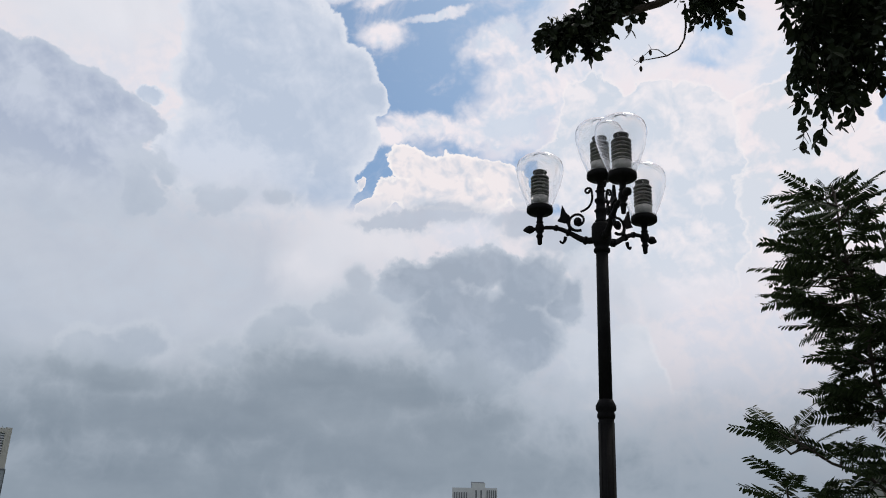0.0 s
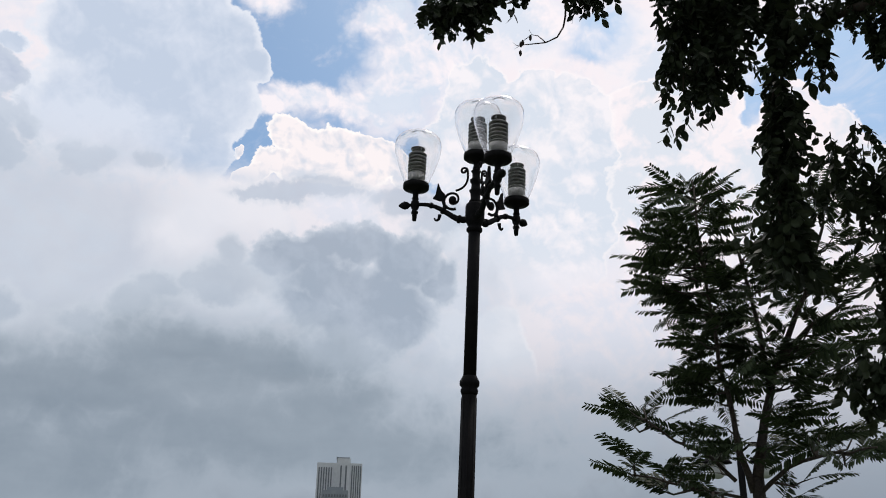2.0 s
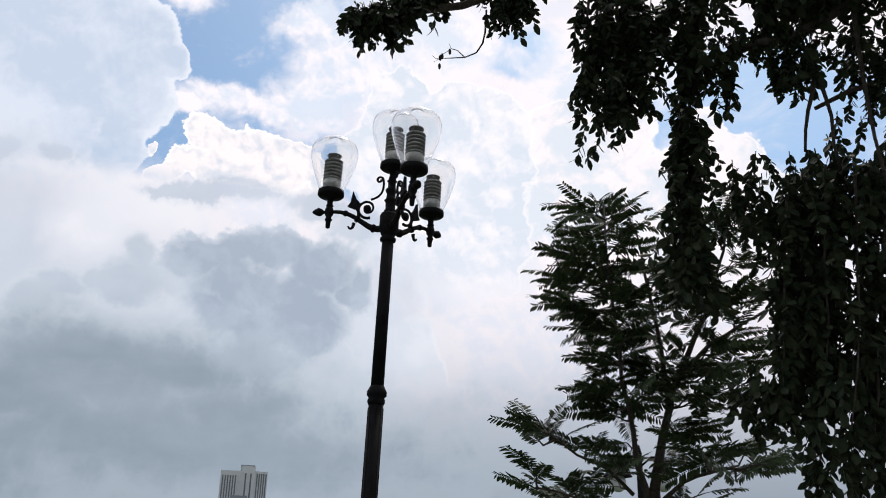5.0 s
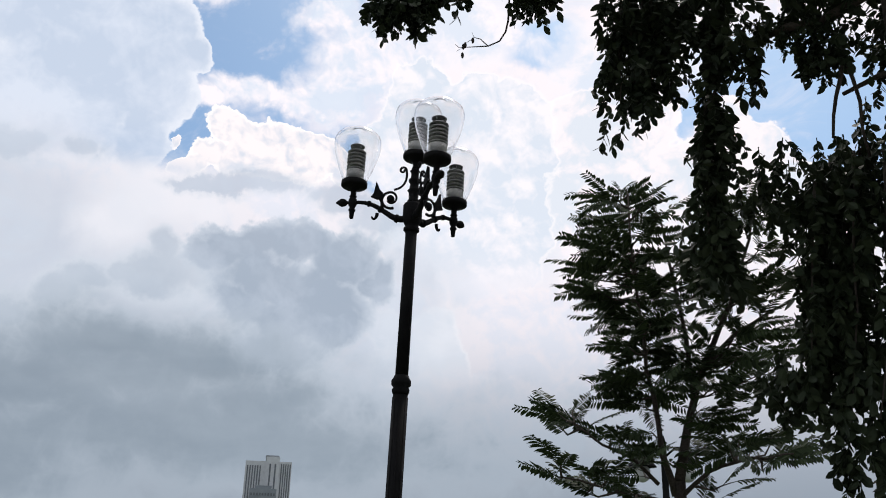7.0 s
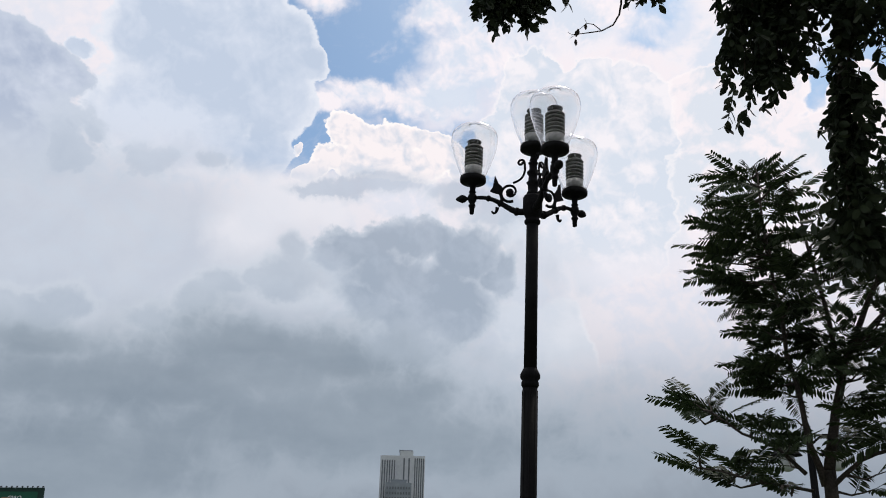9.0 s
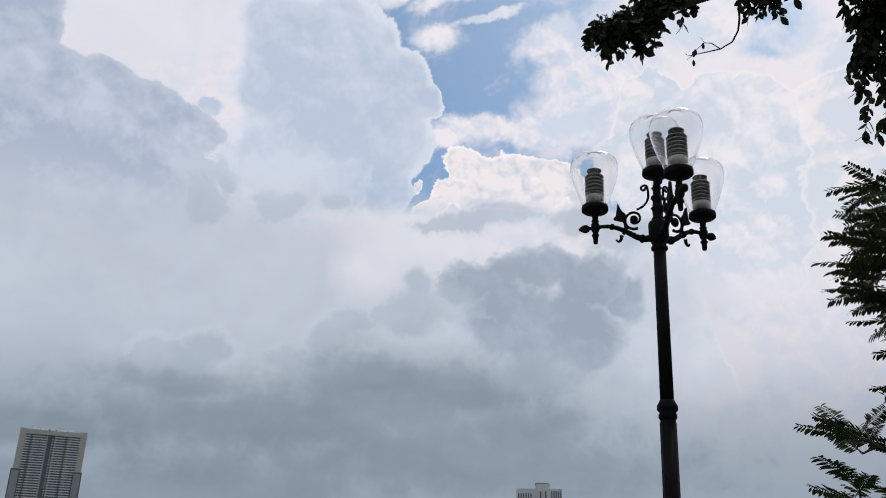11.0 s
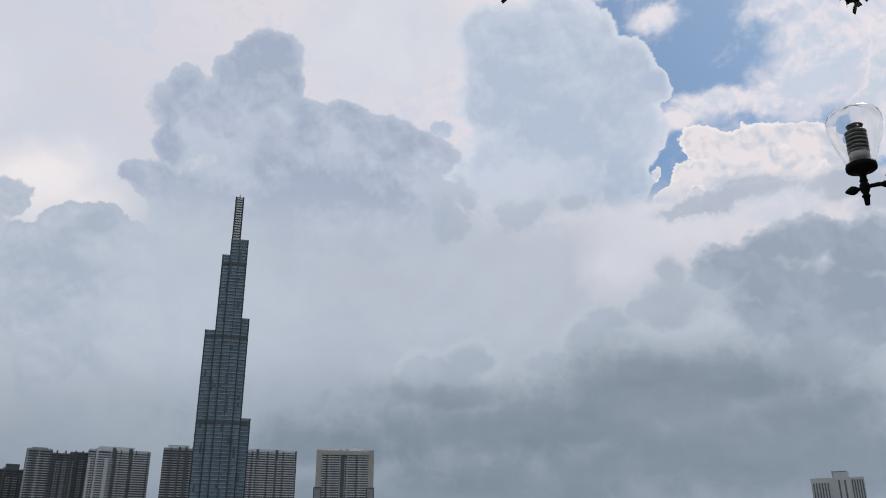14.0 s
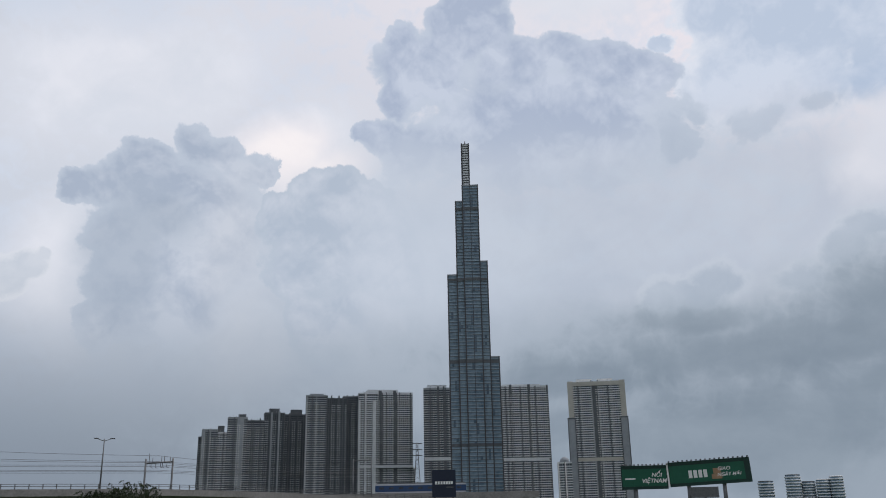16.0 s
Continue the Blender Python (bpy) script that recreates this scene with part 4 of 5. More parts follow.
def leaf_faces(bm, base, along, side, length, width, fold, curl=0.0):
    """One pointed leaf, folded a little along its midrib."""
    normal = side.cross(along)
    spots = []
    for u, w in ((0.0, 0.06), (0.28, 0.82), (0.58, 1.0), (0.85, 0.52), (1.0, 0.0)):
        mid = base + along * (u * length) - normal * (curl * length * u * u)
        spots.append((mid, mid + side * (w * width / 2) + normal * (fold * w * width), mid - side * (w * width / 2) + normal * (fold * w * width)))
    rows = [[bm.verts.new(p) for p in s] for s in spots[:-1]]
    tip = bm.verts.new(spots[-1][0])
    for a, b in zip(rows, rows[1:]):
        bm.faces.new((a[0], b[0], b[1], a[1]))
        bm.faces.new((a[2], b[2], b[0], a[0]))
    bm.faces.new((rows[-1][0], tip, rows[-1][1]))
    bm.faces.new((rows[-1][2], tip, rows[-1][0]))


def frond_mesh(rng, length=0.46, pairs=11):
    """A feathery frond along +x, arching down, with paired leaflets."""
    bm = bmesh.new()
    droop = rng.uniform(0.08, 0.30)
    bend = rng.uniform(-0.15, 0.15)

    def rachis(u):
        return Vector((u * length, bend * u * u * length, 0.10 * u * length - droop * u * u * length))
    tube(bm, [rachis(k / 6) for k in range(7)], [0.0042 - 0.0005 * k for k in range(7)], 4)
    for k in range(pairs):
        u = 0.16 + 0.84 * k / (pairs - 1)
        p, d = rachis(u), (rachis(min(u + 0.05, 1.05)) - rachis(u - 0.05)).normalized()
        size = 0.086 * (0.62 + 0.55 * math.sin(math.pi * min(1, 0.18 + 0.72 * u))) * rng.uniform(0.85, 1.1)
        for s in (-1, 1):
            if rng.random() < 0.05:
                continue
            out = (Vector((0, s, 0)) + d * rng.uniform(0.45, 0.75) + Vector((0, 0, rng.uniform(-0.35, 0.1)))).normalized()
            across = out.cross(Vector((0, 0, 1))).normalized()
            leaf_faces(bm, p, out, across, size, size * 0.29, 0.10, 0.10)
    return mesh_of("frond", bm, LEAF_FINE)


def spray_mesh(rng, length=0.36, leaves=12, size=0.088):
    """A leafy twig along -z (hanging), with alternate broad leaves."""
    bm = bmesh.new()
    sway_x, sway_y = rng.uniform(-0.25, 0.25), rng.uniform(-0.25, 0.25)

    def twig(u):
        return Vector((sway_x * u * u * length, sway_y * u * u * length, -u * length))
    tube(bm, [twig(k / 4) for k in range(5)], [0.005, 0.0045, 0.004, 0.003, 0.002], 4)
    for k in range(leaves):
        u = 0.08 + 0.92 * k / (leaves - 1)
        a = rng.uniform(0, 2 * math.pi) if k == leaves - 1 else 2.4 * k + rng.uniform(-0.5, 0.5)
        out = (Vector((math.cos(a), math.sin(a), 0)) * rng.uniform(0.5, 1.0) + Vector((0, 0, -rng.uniform(0.5, 1.2)))).normalized()
        across = out.orthogonal().normalized()
        across = (Matrix.Rotation(rng.uniform(0, math.pi), 3, out) @ across)
        long = size * rng.uniform(0.75, 1.2)
        leaf_faces(bm, twig(u), out, across, long, long * rng.uniform(0.50, 0.62), 0.08, rng.uniform(-0.1, 0.2))
    return mesh_of("leaf_spray", bm, LEAF_BROAD)


def joined_copies(name, places, meshes, mat, parent):
    """Many copies of a few meshes as one mesh."""
    verts, faces, base = [], [], 0
    raw = []
    for me in meshes:
        co = np.empty(len(me.vertices) * 3)
        me.vertices.foreach_get("co", co)
        raw.append((co.reshape(-1, 3), [tuple(p.vertices) for p in me.polygons]))
    for k, m in places:
        co, fs = raw[k]
        mat4 = np.array(m)
        verts.append(co @ mat4[:3, :3].T + mat4[:3, 3])
        faces.extend([tuple(i + base for i in f) for f in fs])
        base += len(co)
    me = bpy.data.meshes.new(name)
    me.from_pydata(np.concatenate(verts).tolist(), [], faces)
    me.materials.append(mat)
    ob = part(name, me, None, parent)
    return tagged(ob, "", "", "", "stuff")


def limb(name, pts, r0, r1, parent, rng, wobble=0.03):
    pts = [Vector(p) for p in pts]
    fine_pts = []
    for a, b in zip(pts, pts[1:]):
        n = max(2, int((b - a).length / 0.25))
        for k in range(n):
            fine_pts.append(a.lerp(b, k / n) + Vector([rng.uniform(-wobble, wobble) for _ in range(3)]) * (1 if fine_pts else 0))
    fine_pts.append(pts[-1])
    bm = bmesh.new()
    tube(bm, fine_pts, [r0 + (r1 - r0) * (k / (len(fine_pts) - 1)) ** 0.8 for k in range(len(fine_pts))], 8)
    return part(name, bm, BARK, parent)


def feathery_tree():
    rng = random.Random(11)
    D = 7.4
    base = at(28.9, 0, D)
    base.z = 0
    tree = thing("feathery_tree", Matrix.Translation(base), "slender young tree with dark feathery pinnate leaves", "tree")

    def rel(az, el, d=D):
        return at(az, el, d) - base
    foot = rel(28.9, 4.9)
    limb("trunk", [(0, 0, 0), (0.02, 0, 0.9), foot], 0.075, 0.050, tree, rng, 0.008)
    stems = []
    for depth, r0, run in (
            (0.3, 0.046, [(28.9, 4.9), (29.7, 8.4), (30.6, 11.5), (32.2, 14.5), (33.4, 16.6), (34.5, 20.0), (35.4, 23.4)]),
            (-0.25, 0.032, [(28.6, 4.0), (28.0, 6.4), (27.9, 8.5), (27.3, 11.7), (27.0, 16.4), (26.7, 20.1), (26.7, 23.4)]),
            (0.1, 0.026, [(30.2, 10.1), (29.9, 13.7), (29.5, 17.0), (29.2, 19.9), (28.8, 21.8)]),
            (0.45, 0.026, [(30.6, 11.5), (33.0, 14.0), (35.5, 15.3), (37.4, 16.1)]),
            (-0.4, 0.022, [(28.7, 3.7), (30.7, 5.5), (32.4, 6.1), (34.3, 6.3), (35.8, 6.5)]),
            (-0.3, 0.018, [(27.6, 4.7), (26.1, 6.2), (24.1, 7.2), (22.4, 8.5)]),
            (-0.2, 0.014, [(27.9, 3.7), (25.6, 4.1), (23.6, 4.7), (21.5, 5.1)]),
    ):
        pts = [rel(az, el, D + depth * k / (len(run) - 1)) for k, (az, el) in enumerate(run)]
        limb("limb", pts, r0, 0.008, tree, rng, 0.012)
        stems.append(pts)
    knots = [a.lerp(b, k / 4) for run in stems for a, b in zip(run, run[1:]) for k in range(5)]
    dome = [(25.0, 24.0), (26.4, 24.4), (27.8, 24.1), (28.6, 23.8), (24.2, 22.9), (25.7, 23.0), (27.2, 22.7), (28.7, 22.1), (23.7, 21.7), (25.2, 21.4), (26.7,
            21.4), (28.2, 20.9), (23.5, 20.7), (24.6, 19.9), (26.0, 20.0), (27.3, 19.6), (28.8, 19.8), (21.9, 19.0), (22.8, 19.0), (23.8, 18.7), (25.3, 18.5),
            (26.8, 18.2), (22.0, 17.9), (22.7, 17.2), (23.7, 16.9), (24.9, 16.5), (26.3, 16.7), (28.3, 18.2), (28.9, 17.0)]
    waist = [(25.1, 15.4), (26.1, 15.0), (27.3, 15.5), (28.4, 15.8), (24.8, 14.2), (25.8, 13.9), (26.7, 13.5), (27.9, 14.0), (29.0, 14.7), (26.0, 12.1), (27.0,
             12.0), (28.1, 12.7), (29.2, 13.2), (29.5, 11.8), (24.1, 11.7), (24.4, 10.6), (25.4, 11.0), (26.1, 9.9), (26.9, 10.5), (25.0, 9.1), (25.6, 7.8), (26.7,
             8.5), (27.3, 7.1), (26.2, 6.4), (25.1, 6.4)]
    right = [(35.7, 24.4), (34.4, 23.4), (36.3, 22.7), (33.1, 21.9), (34.4, 21.4), (36.2, 20.0), (34.3, 18.4), (33.2, 17.7), (34.9, 17.8), (36.3, 17.9), (37.1,
             17.1), (32.6, 18.7), (31.8, 17.4), (32.9, 15.9), (34.2, 15.0), (35.9, 15.5), (36.8, 14.1), (32.0, 14.2), (33.2, 13.0), (34.9, 13.2), (36.1, 12.8),
             (36.9, 12.0), (31.2, 12.5), (32.4, 11.3), (33.6, 10.9), (35.3, 11.1), (30.9, 10.0), (32.2, 9.3), (33.0, 8.9), (31.4, 8.6), (32.1, 7.9), (31.0, 7.3),
             (31.0, 19.7), (30.2, 16.2), (30.7, 14.0), (30.1, 18.4)]
    crown = dome + waist + right
    skirt = [(20.3, 9.8), (22.2, 10.2), (20.6, 8.6), (22.1, 8.6), (21.3, 7.2), (23.4, 8.7), (20.8, 5.4), (21.5, 4.3), (23.0, 5.4), (23.9, 4.7), (22.4, 3.6), (25.9,
             3.6), (26.5, 2.9), (32.8, 6.9), (33.9, 7.5), (35.3, 8.0), (35.9, 6.5), (35.4, 5.5), (33.2, 4.9), (34.1, 4.6), (32.8, 3.9)]
    meshes = [frond_mesh(rng, rng.uniform(0.36, 0.46), rng.choice((15, 16, 17))) for _ in range(7)]
    fronds = []
    crown += [(a + rng.uniform(-1.0, 1.0), e + rng.uniform(-1.4, 0.2)) for a, e in dome[9::3] + waist[:14:3] + right[2::3]]
    for n, (az, el) in enumerate(crown + skirt):
        reach = rel(az, el, D + rng.uniform(-0.55, 0.65))
        start = min(knots, key=lambda k: (k - reach).length + 1.6 * max(0, k.z - reach.z + 0.1))
        tip = reach - (reach - start).normalized() * min(0.24, 0.5 * (reach - start).length)
        out = (tip - start)
        sag = Vector((0, 0, -0.10 * out.length))
        path = [start, start.lerp(tip, 0.5) + sag, tip]
        limb("twig", path, 0.013, 0.004, tree, rng, 0.008)
        heading = math.atan2(out.y, out.x)
        count = (max(4, min(6, int(3 + out.length * 4))) if n < len(dome) else max(4, min(5, int(2 + out.length * 4)))) if n < len(crown) else 3
        for k in range(count):
            u = 1.0 - 0.75 * (k / count) * rng.uniform(0.8, 1.1)
            spot = path[0].lerp(path[1], u * 2) if u < 0.5 else path[1].lerp(path[2], u * 2 - 1)
            if k < 3:
                yaw, pitch = heading + (k - 1) * 0.75 + rng.uniform(-0.25, 0.25), rng.uniform(-10, 32)
            else:
                yaw, pitch = heading + rng.choice((-1, 1)) * rng.uniform(0.6, 2.3), rng.uniform(-22, 34)
            if n >= len(crown):
                pitch = rng.uniform(5, 42)
            m = Matrix.Translation(spot) @ Matrix.Rotation(yaw, 4, "Z") @ Matrix.Rotation(radians(-pitch), 4, "Y") @ Matrix.Rotation(rng.uniform(-1.15, 1.15), 4, "X") @ Matrix.Scale(rng.uniform(0.78, 1.08), 4)
            fronds.append((rng.randrange(len(meshes)), m))
    order = sorted(fronds, key=lambda f: (f[1].translation + base).length)
    for k, m in order[:300]:
        part("frond", meshes[k], None, tree).matrix_local = m
    if order[300:]:
        joined_copies("foliage", order[300:], meshes, LEAF_FINE, tree)


def broadleaf_tree():
    rng = random.Random(5)
    base = Vector((5.6, 0.7, 0))
    tree = thing("shade_tree", Matrix.Translation(base), "large shade tree with dark drooping branches of broad leaves", "tree")

    def rel(az, el, d):
        return at(az + (0.6 if az > 31.2 else 0.0), el, d) - base
    crotch = Vector((0, 0, 3.4))
    limb("trunk", [(0, 0, 0), (0.05, 0.03, 1.6), crotch], 0.26, 0.19, tree, rng, 0.02)
    bough_a = [crotch, rel(60, 36, 5.2), rel(48, 34.5, 4.9), rel(40.4, 32.6, 4.8), rel(35.8, 32.6, 4.8), rel(33.6, 32.0, 4.7)]
    bough_b = [crotch, Vector((-1.2, 0.6, 4.6)), rel(45, 42, 4.4), rel(31, 38.5, 4.4), rel(24, 37.6, 4.4), rel(18.4, 37.4, 4.4), rel(13.5, 36.4, 4.35), rel(10.5, 35.4, 4.3), rel(7.2, 35.3, 4.3)]
    bough_c = [crotch, rel(64, 30, 5.3), rel(52, 29.5, 5.1), rel(46, 29.0, 5.0), rel(41.0, 28.0, 4.9)]
    bough_d = [crotch, Vector((-2.0, 0.2, 5.2)), Vector((-4.6, 1.6, 5.4)), rel(-10, 42, 4.3), rel(-17.2, 39.6, 4.2)]
    for run, r0 in ((bough_a, 0.14), (bough_b, 0.10), (bough_c, 0.11), (bough_d, 0.09)):
        limb("bough", run, r0, 0.012, tree, rng, 0.03)
    for run in ([rel(41.8, 32.0, 4.8), rel(41.3, 30.2, 4.8), rel(41.9, 27.5, 4.85), rel(42.0, 24.0, 4.9)], [rel(41.35, 30.2, 4.8), rel(40.5, 28.0, 4.85), rel(40.0, 25.5, 4.9)],
                [rel(44.4, 33.0, 4.8), rel(44.2, 29.0, 4.85), rel(44.6, 22.0, 4.9)]):
        limb("branch", run, 0.016, 0.008, tree, rng, 0.012)
    meshes = [spray_mesh(rng, rng.uniform(0.30, 0.40), rng.choice((13, 14, 15)), rng.uniform(0.090, 0.108)) for _ in range(8)]
    sprays = []

    def hang(az0, el0, az1, el1, d, spread, count, size=0.8):
        """Drooping leafy strand from one direction to another, with sprays about it."""
        top, bottom = rel(az0, el0, d), rel(az1, el1, d)
        if (bottom - top).length > 0.5:
            limb("drooping_twig", [top, top.lerp(bottom, 0.5) + Vector((rng.uniform(-0.03, 0.03), rng.uniform(-0.03, 0.03), 0)), top.lerp(bottom, 0.85)], 0.010, 0.004, tree, rng, 0.012)
        for k in range(count):
            u = (k + rng.random()) / count
            spot = top.lerp(bottom, u) + Vector((rng.gauss(0, spread), rng.gauss(0, spread), 0.36 * size * rng.uniform(0.3, 0.8)))
            lean = Euler((rng.gauss(0, 0.22), rng.gauss(0, 0.22), rng.uniform(0, 6.28)))
            s = size * rng.uniform(0.85, 1.15)
            sprays.append((rng.randrange(len(meshes)), Matrix.Translation(spot) @ lean.to_matrix().to_4x4() @ Matrix.Scale(s, 4)))

    # tip of the long bough, then the two clusters along it
    hang(13.0, 37.6, 10.8, 36.1, 4.35, 0.045, 24, 0.6)
    hang(11.6, 36.4, 9.2, 35.2, 4.3, 0.04, 26, 0.6)
    hang(9.8, 35.6, 7.2, 35.2, 4.3, 0.03, 26, 0.58)
    hang(15.8, 39.0, 13.0, 37.3, 4.4, 0.05, 24, 0.62)
    hang(20.6, 38.0, 19.6, 35.9, 4.4, 0.04, 22, 0.6)
    hang(22.2, 38.2, 21.4, 36.5, 4.4, 0.04, 16, 0.6)
    hang(18.6, 39.2, 18.2, 37.3, 4.4, 0.04, 6, 0.6)
    hang(-17.6, 40.6, -17.7, 38.9, 4.2, 0.012, 7, 0.55)
    # the first drooping curtain
    hang(26.4, 36.8, 25.9, 32.2, 4.5, 0.035, 9, 0.7)
    hang(27.1, 37.1, 26.4, 27.6, 4.5, 0.03, 19, 0.7)
    hang(27.7, 36.7, 27.5, 28.6, 4.5, 0.035, 19, 0.72)
    hang(28.6, 36.6, 28.3, 28.5, 4.55, 0.035, 19, 0.72)
    hang(29.1, 36.5, 28.8, 29.2, 4.55, 0.035, 19, 0.72)
    hang(29.7, 36.4, 29.4, 29.9, 4.55, 0.03, 15, 0.7)
    hang(26.3, 33.6, 26.1, 30.0, 4.5, 0.025, 6, 0.65)
    hang(30.1, 36.4, 30.1, 31.8, 4.6, 0.04, 11, 0.7)
    hang(31.1, 34.9, 30.9, 30.2, 4.6, 0.035, 7, 0.7)
    hang(31.8, 36.5, 31.6, 32.7, 4.6, 0.04, 12, 0.7)
    hang(32.2, 36.4, 32.0, 32.6, 4.6, 0.04, 14, 0.7)
    hang(33.2, 36.2, 32.9, 31.7, 4.6, 0.045, 15, 0.75)
    hang(34.3, 36.1, 33.6, 32.0, 4.65, 0.045, 12, 0.7)
    # the narrow column
    hang(33.3, 32.7, 31.6, 25.7, 4.7, 0.03, 18, 0.7)
    hang(32.9, 31.4, 31.6, 24.6, 4.7, 0.03, 14, 0.7)
    hang(31.7, 25.7, 31.3, 18.0, 4.7, 0.03, 24, 0.75)
    hang(32.4, 25.3, 31.7, 17.2, 4.75, 0.03, 24, 0.75)
    hang(33.0, 28.5, 33.6, 25.1, 4.7, 0.025, 5, 0.8)
    hang(31.3, 24.6, 31.5, 21.3, 4.7, 0.02, 6, 0.7)
    hang(32.5, 22.3, 32.1, 17.2, 4.75, 0.03, 10, 0.7)
    hang(34.1, 32.3, 33.7, 30.2, 4.7, 0.04, 6, 0.7)
    hang(35.1, 31.8, 35.1, 29.1, 4.7, 0.03, 4, 0.75)
    hang(35.8, 32.0, 35.9, 30.6, 4.7, 0.03, 4, 0.7)
    # a sparse fringe beside the dense mass
    hang(34.3, 23.2, 34.2, 21.0, 4.8, 0.04, 4, 0.65)
    hang(35.6, 24.5, 35.6, 21.6, 4.85, 0.04, 5, 0.65)
    hang(36.8, 25.1, 36.5, 20.8, 4.9, 0.04, 6, 0.7)
    hang(37.5, 25.2, 36.9, 20.4, 4.9, 0.035, 8, 0.7)
    hang(34.6, 10.9, 34.3, 9.4, 4.9, 0.02, 3, 0.7)
    hang(35.3, 11.3, 35.1, 9.2, 4.9, 0.02, 4, 0.7)
    hang(36.0, 11.2, 35.8, 9.3, 4.9, 0.025, 5, 0.75)
    hang(36.6, 10.8, 36.7, 9.2, 4.9, 0.025, 5, 0.75)
    # leaves along the level bough and the dark top
    for k in range(13):
        hang(34.6 + 0.55 * k, 33.2 - 0.03 * k, 34.6 + 0.55 * k + rng.uniform(-0.2, 0.2), 31.4 + rng.uniform(-0.3, 0.3), 4.8, 0.03, 5, 0.42)
    hang(38.8, 31.7, 38.7, 30.1, 4.8, 0.02, 5, 0.65)
    hang(39.7, 31.3, 39.7, 29.6, 4.8, 0.02, 6, 0.7)
    hang(40.3, 31.2, 40.3, 30.2, 4.8, 0.03, 5, 0.6)
    hang(41.0, 31.1, 41.0, 29.7, 4.8, 0.03, 6, 0.65)
    for k in range(16):
        hang(38.8 + 0.62 * k, 38.6 - 0.06 * k, 38.6 + 0.62 * k, 33.7 - 0.05 * k + 0.5, 4.75 + 0.06 * (k % 3), 0.05, 18, 0.7)
    for k in range(7):
        hang(34.2 + 0.65 * k, 38.2, 34.2 + 0.65 * k, 35.6 + 0.6 * (k % 2), 4.7, 0.04, 6, 0.6)
    for k in range(10):
        hang(42.6 + 0.6 * k, 32.6 - 0.1 * k, 42.6 + 0.6 * k, 29.2 - 0.2 * k, 4.95, 0.05, 5, 0.55)
    for k in range(9):
        hang(44.4 + 0.6 * k, 30.0, 44.2 + 0.6 * k, 26.0, 5.0, 0.05, 6, 0.6)
    # the dense hanging mass, with a ragged lower edge
    for n, (az, hi, low_az, lo) in enumerate((
            (38.0, 24.6, 36.2, 10.5), (38.6, 25.4, 36.6, 10.1), (39.1, 25.7, 37.0, 10.3), (39.6, 26.1, 37.5, 10.8), (40.6, 26.1, 37.6, 4.4), (41.0, 26.2, 38.1,
            10.2), (41.5, 26.3, 38.3, 9.6), (41.9, 26.0, 38.8, 6.5), (42.4, 26.3, 39.3, 5.3), (43.3, 25.9, 40.0, 4.4), (43.7, 25.5, 40.5, 5.3))):
        hang(az + 0.5, hi - 1.6, low_az + 0.5, lo, 4.85 + 0.14 * (n % 4), 0.03, int(4 + (1.9 if n < 6 else 0.8) * (hi - lo)), 0.75)
    hang(44.1, 23.5, 43.8, 21.9, 5, 0.05, 5, 0.65)
    hang(43.4, 19.2, 42.1, 12.1, 5, 0.05, 9, 0.7)
    hang(44.6, 23.4, 41.5, 4.3, 5, 0.06, 14, 0.75)
    hang(45.5, 25.0, 42.0, 4.0, 5.1, 0.06, 22, 0.75)
    hang(42.2, 12.1, 40.8, 4.4, 5, 0.05, 10, 0.7)
    hang(46.1, 24.8, 42.6, 4.0, 5.1, 0.06, 22, 0.75)
    # unseen sprays added above and behind the standing point, to shade what is in view
    for k in range(1000):
        a, r = rng.uniform(0, 2 * math.pi), 5.2 * math.sqrt(rng.random())
        x, y, z = 2.4 + r * math.cos(a), -0.8 + r * math.sin(a), 5.4 + rng.uniform(0, 2.4) - 0.05 * r * r
        if y > 0 and math.degrees(math.atan2(z - 1.6, math.hypot(x, y))) < 47 and math.degrees(math.atan2(x, y)) < 56:
            continue
        lean = Euler((rng.gauss(0, 0.5), rng.gauss(0, 0.5), rng.uniform(0, 6.28)))
        sprays.append((rng.randrange(len(meshes)), Matrix.Translation(Vector((x, y, z)) - base) @ lean.to_matrix().to_4x4() @ Matrix.Scale(1.7, 4)))
    for n, (k, m) in enumerate(sprays[:300]):
        part("leaf_spray", meshes[k], None, tree).matrix_local = m
    joined_copies("foliage", sprays[300:], meshes, LEAF_BROAD, tree)
    # bare hanging twig with a few seed pods
    bm = bmesh.new()
    curve = [rel(18.2, 36.6, 4.4), rel(18.1, 35.2, 4.4), rel(17.9, 34.5, 4.4), rel(17.4, 33.9, 4.4), rel(16.5, 33.6, 4.4), rel(15.4, 33.55, 4.4), rel(14.2, 33.5, 4.4)]
    tube(bm, curve, [0.006, 0.006, 0.0055, 0.005, 0.0045, 0.0035, 0.0018], 6)
    twig = part("bare_twig", bm, BARK, tree)
    bm = bmesh.new()
    tube(bm, [curve[4], rel(15.9, 34.05, 4.4), rel(15.4, 34.15, 4.4), rel(14.7, 33.75, 4.4)], [0.0035, 0.003, 0.0025, 0.0015], 5)
    for a, b in (((15.4, 34.15), (15.2, 34.5)), ((14.2, 33.5), (13.9, 33.7)), ((14.5, 33.5), (14.0, 33.25))):
        tube(bm, [rel(*a, 4.4), rel(*b, 4.4)], [0.0016, 0.0008], 4)
    part("twiglet", bm, BARK, twig)
    for az, el in ((14.55, 33.55), (14.5, 33.0), (15.3, 33.95), (14.7, 33.65)):
        bm = bmesh.new()
        p = rel(az, el, 4.4)
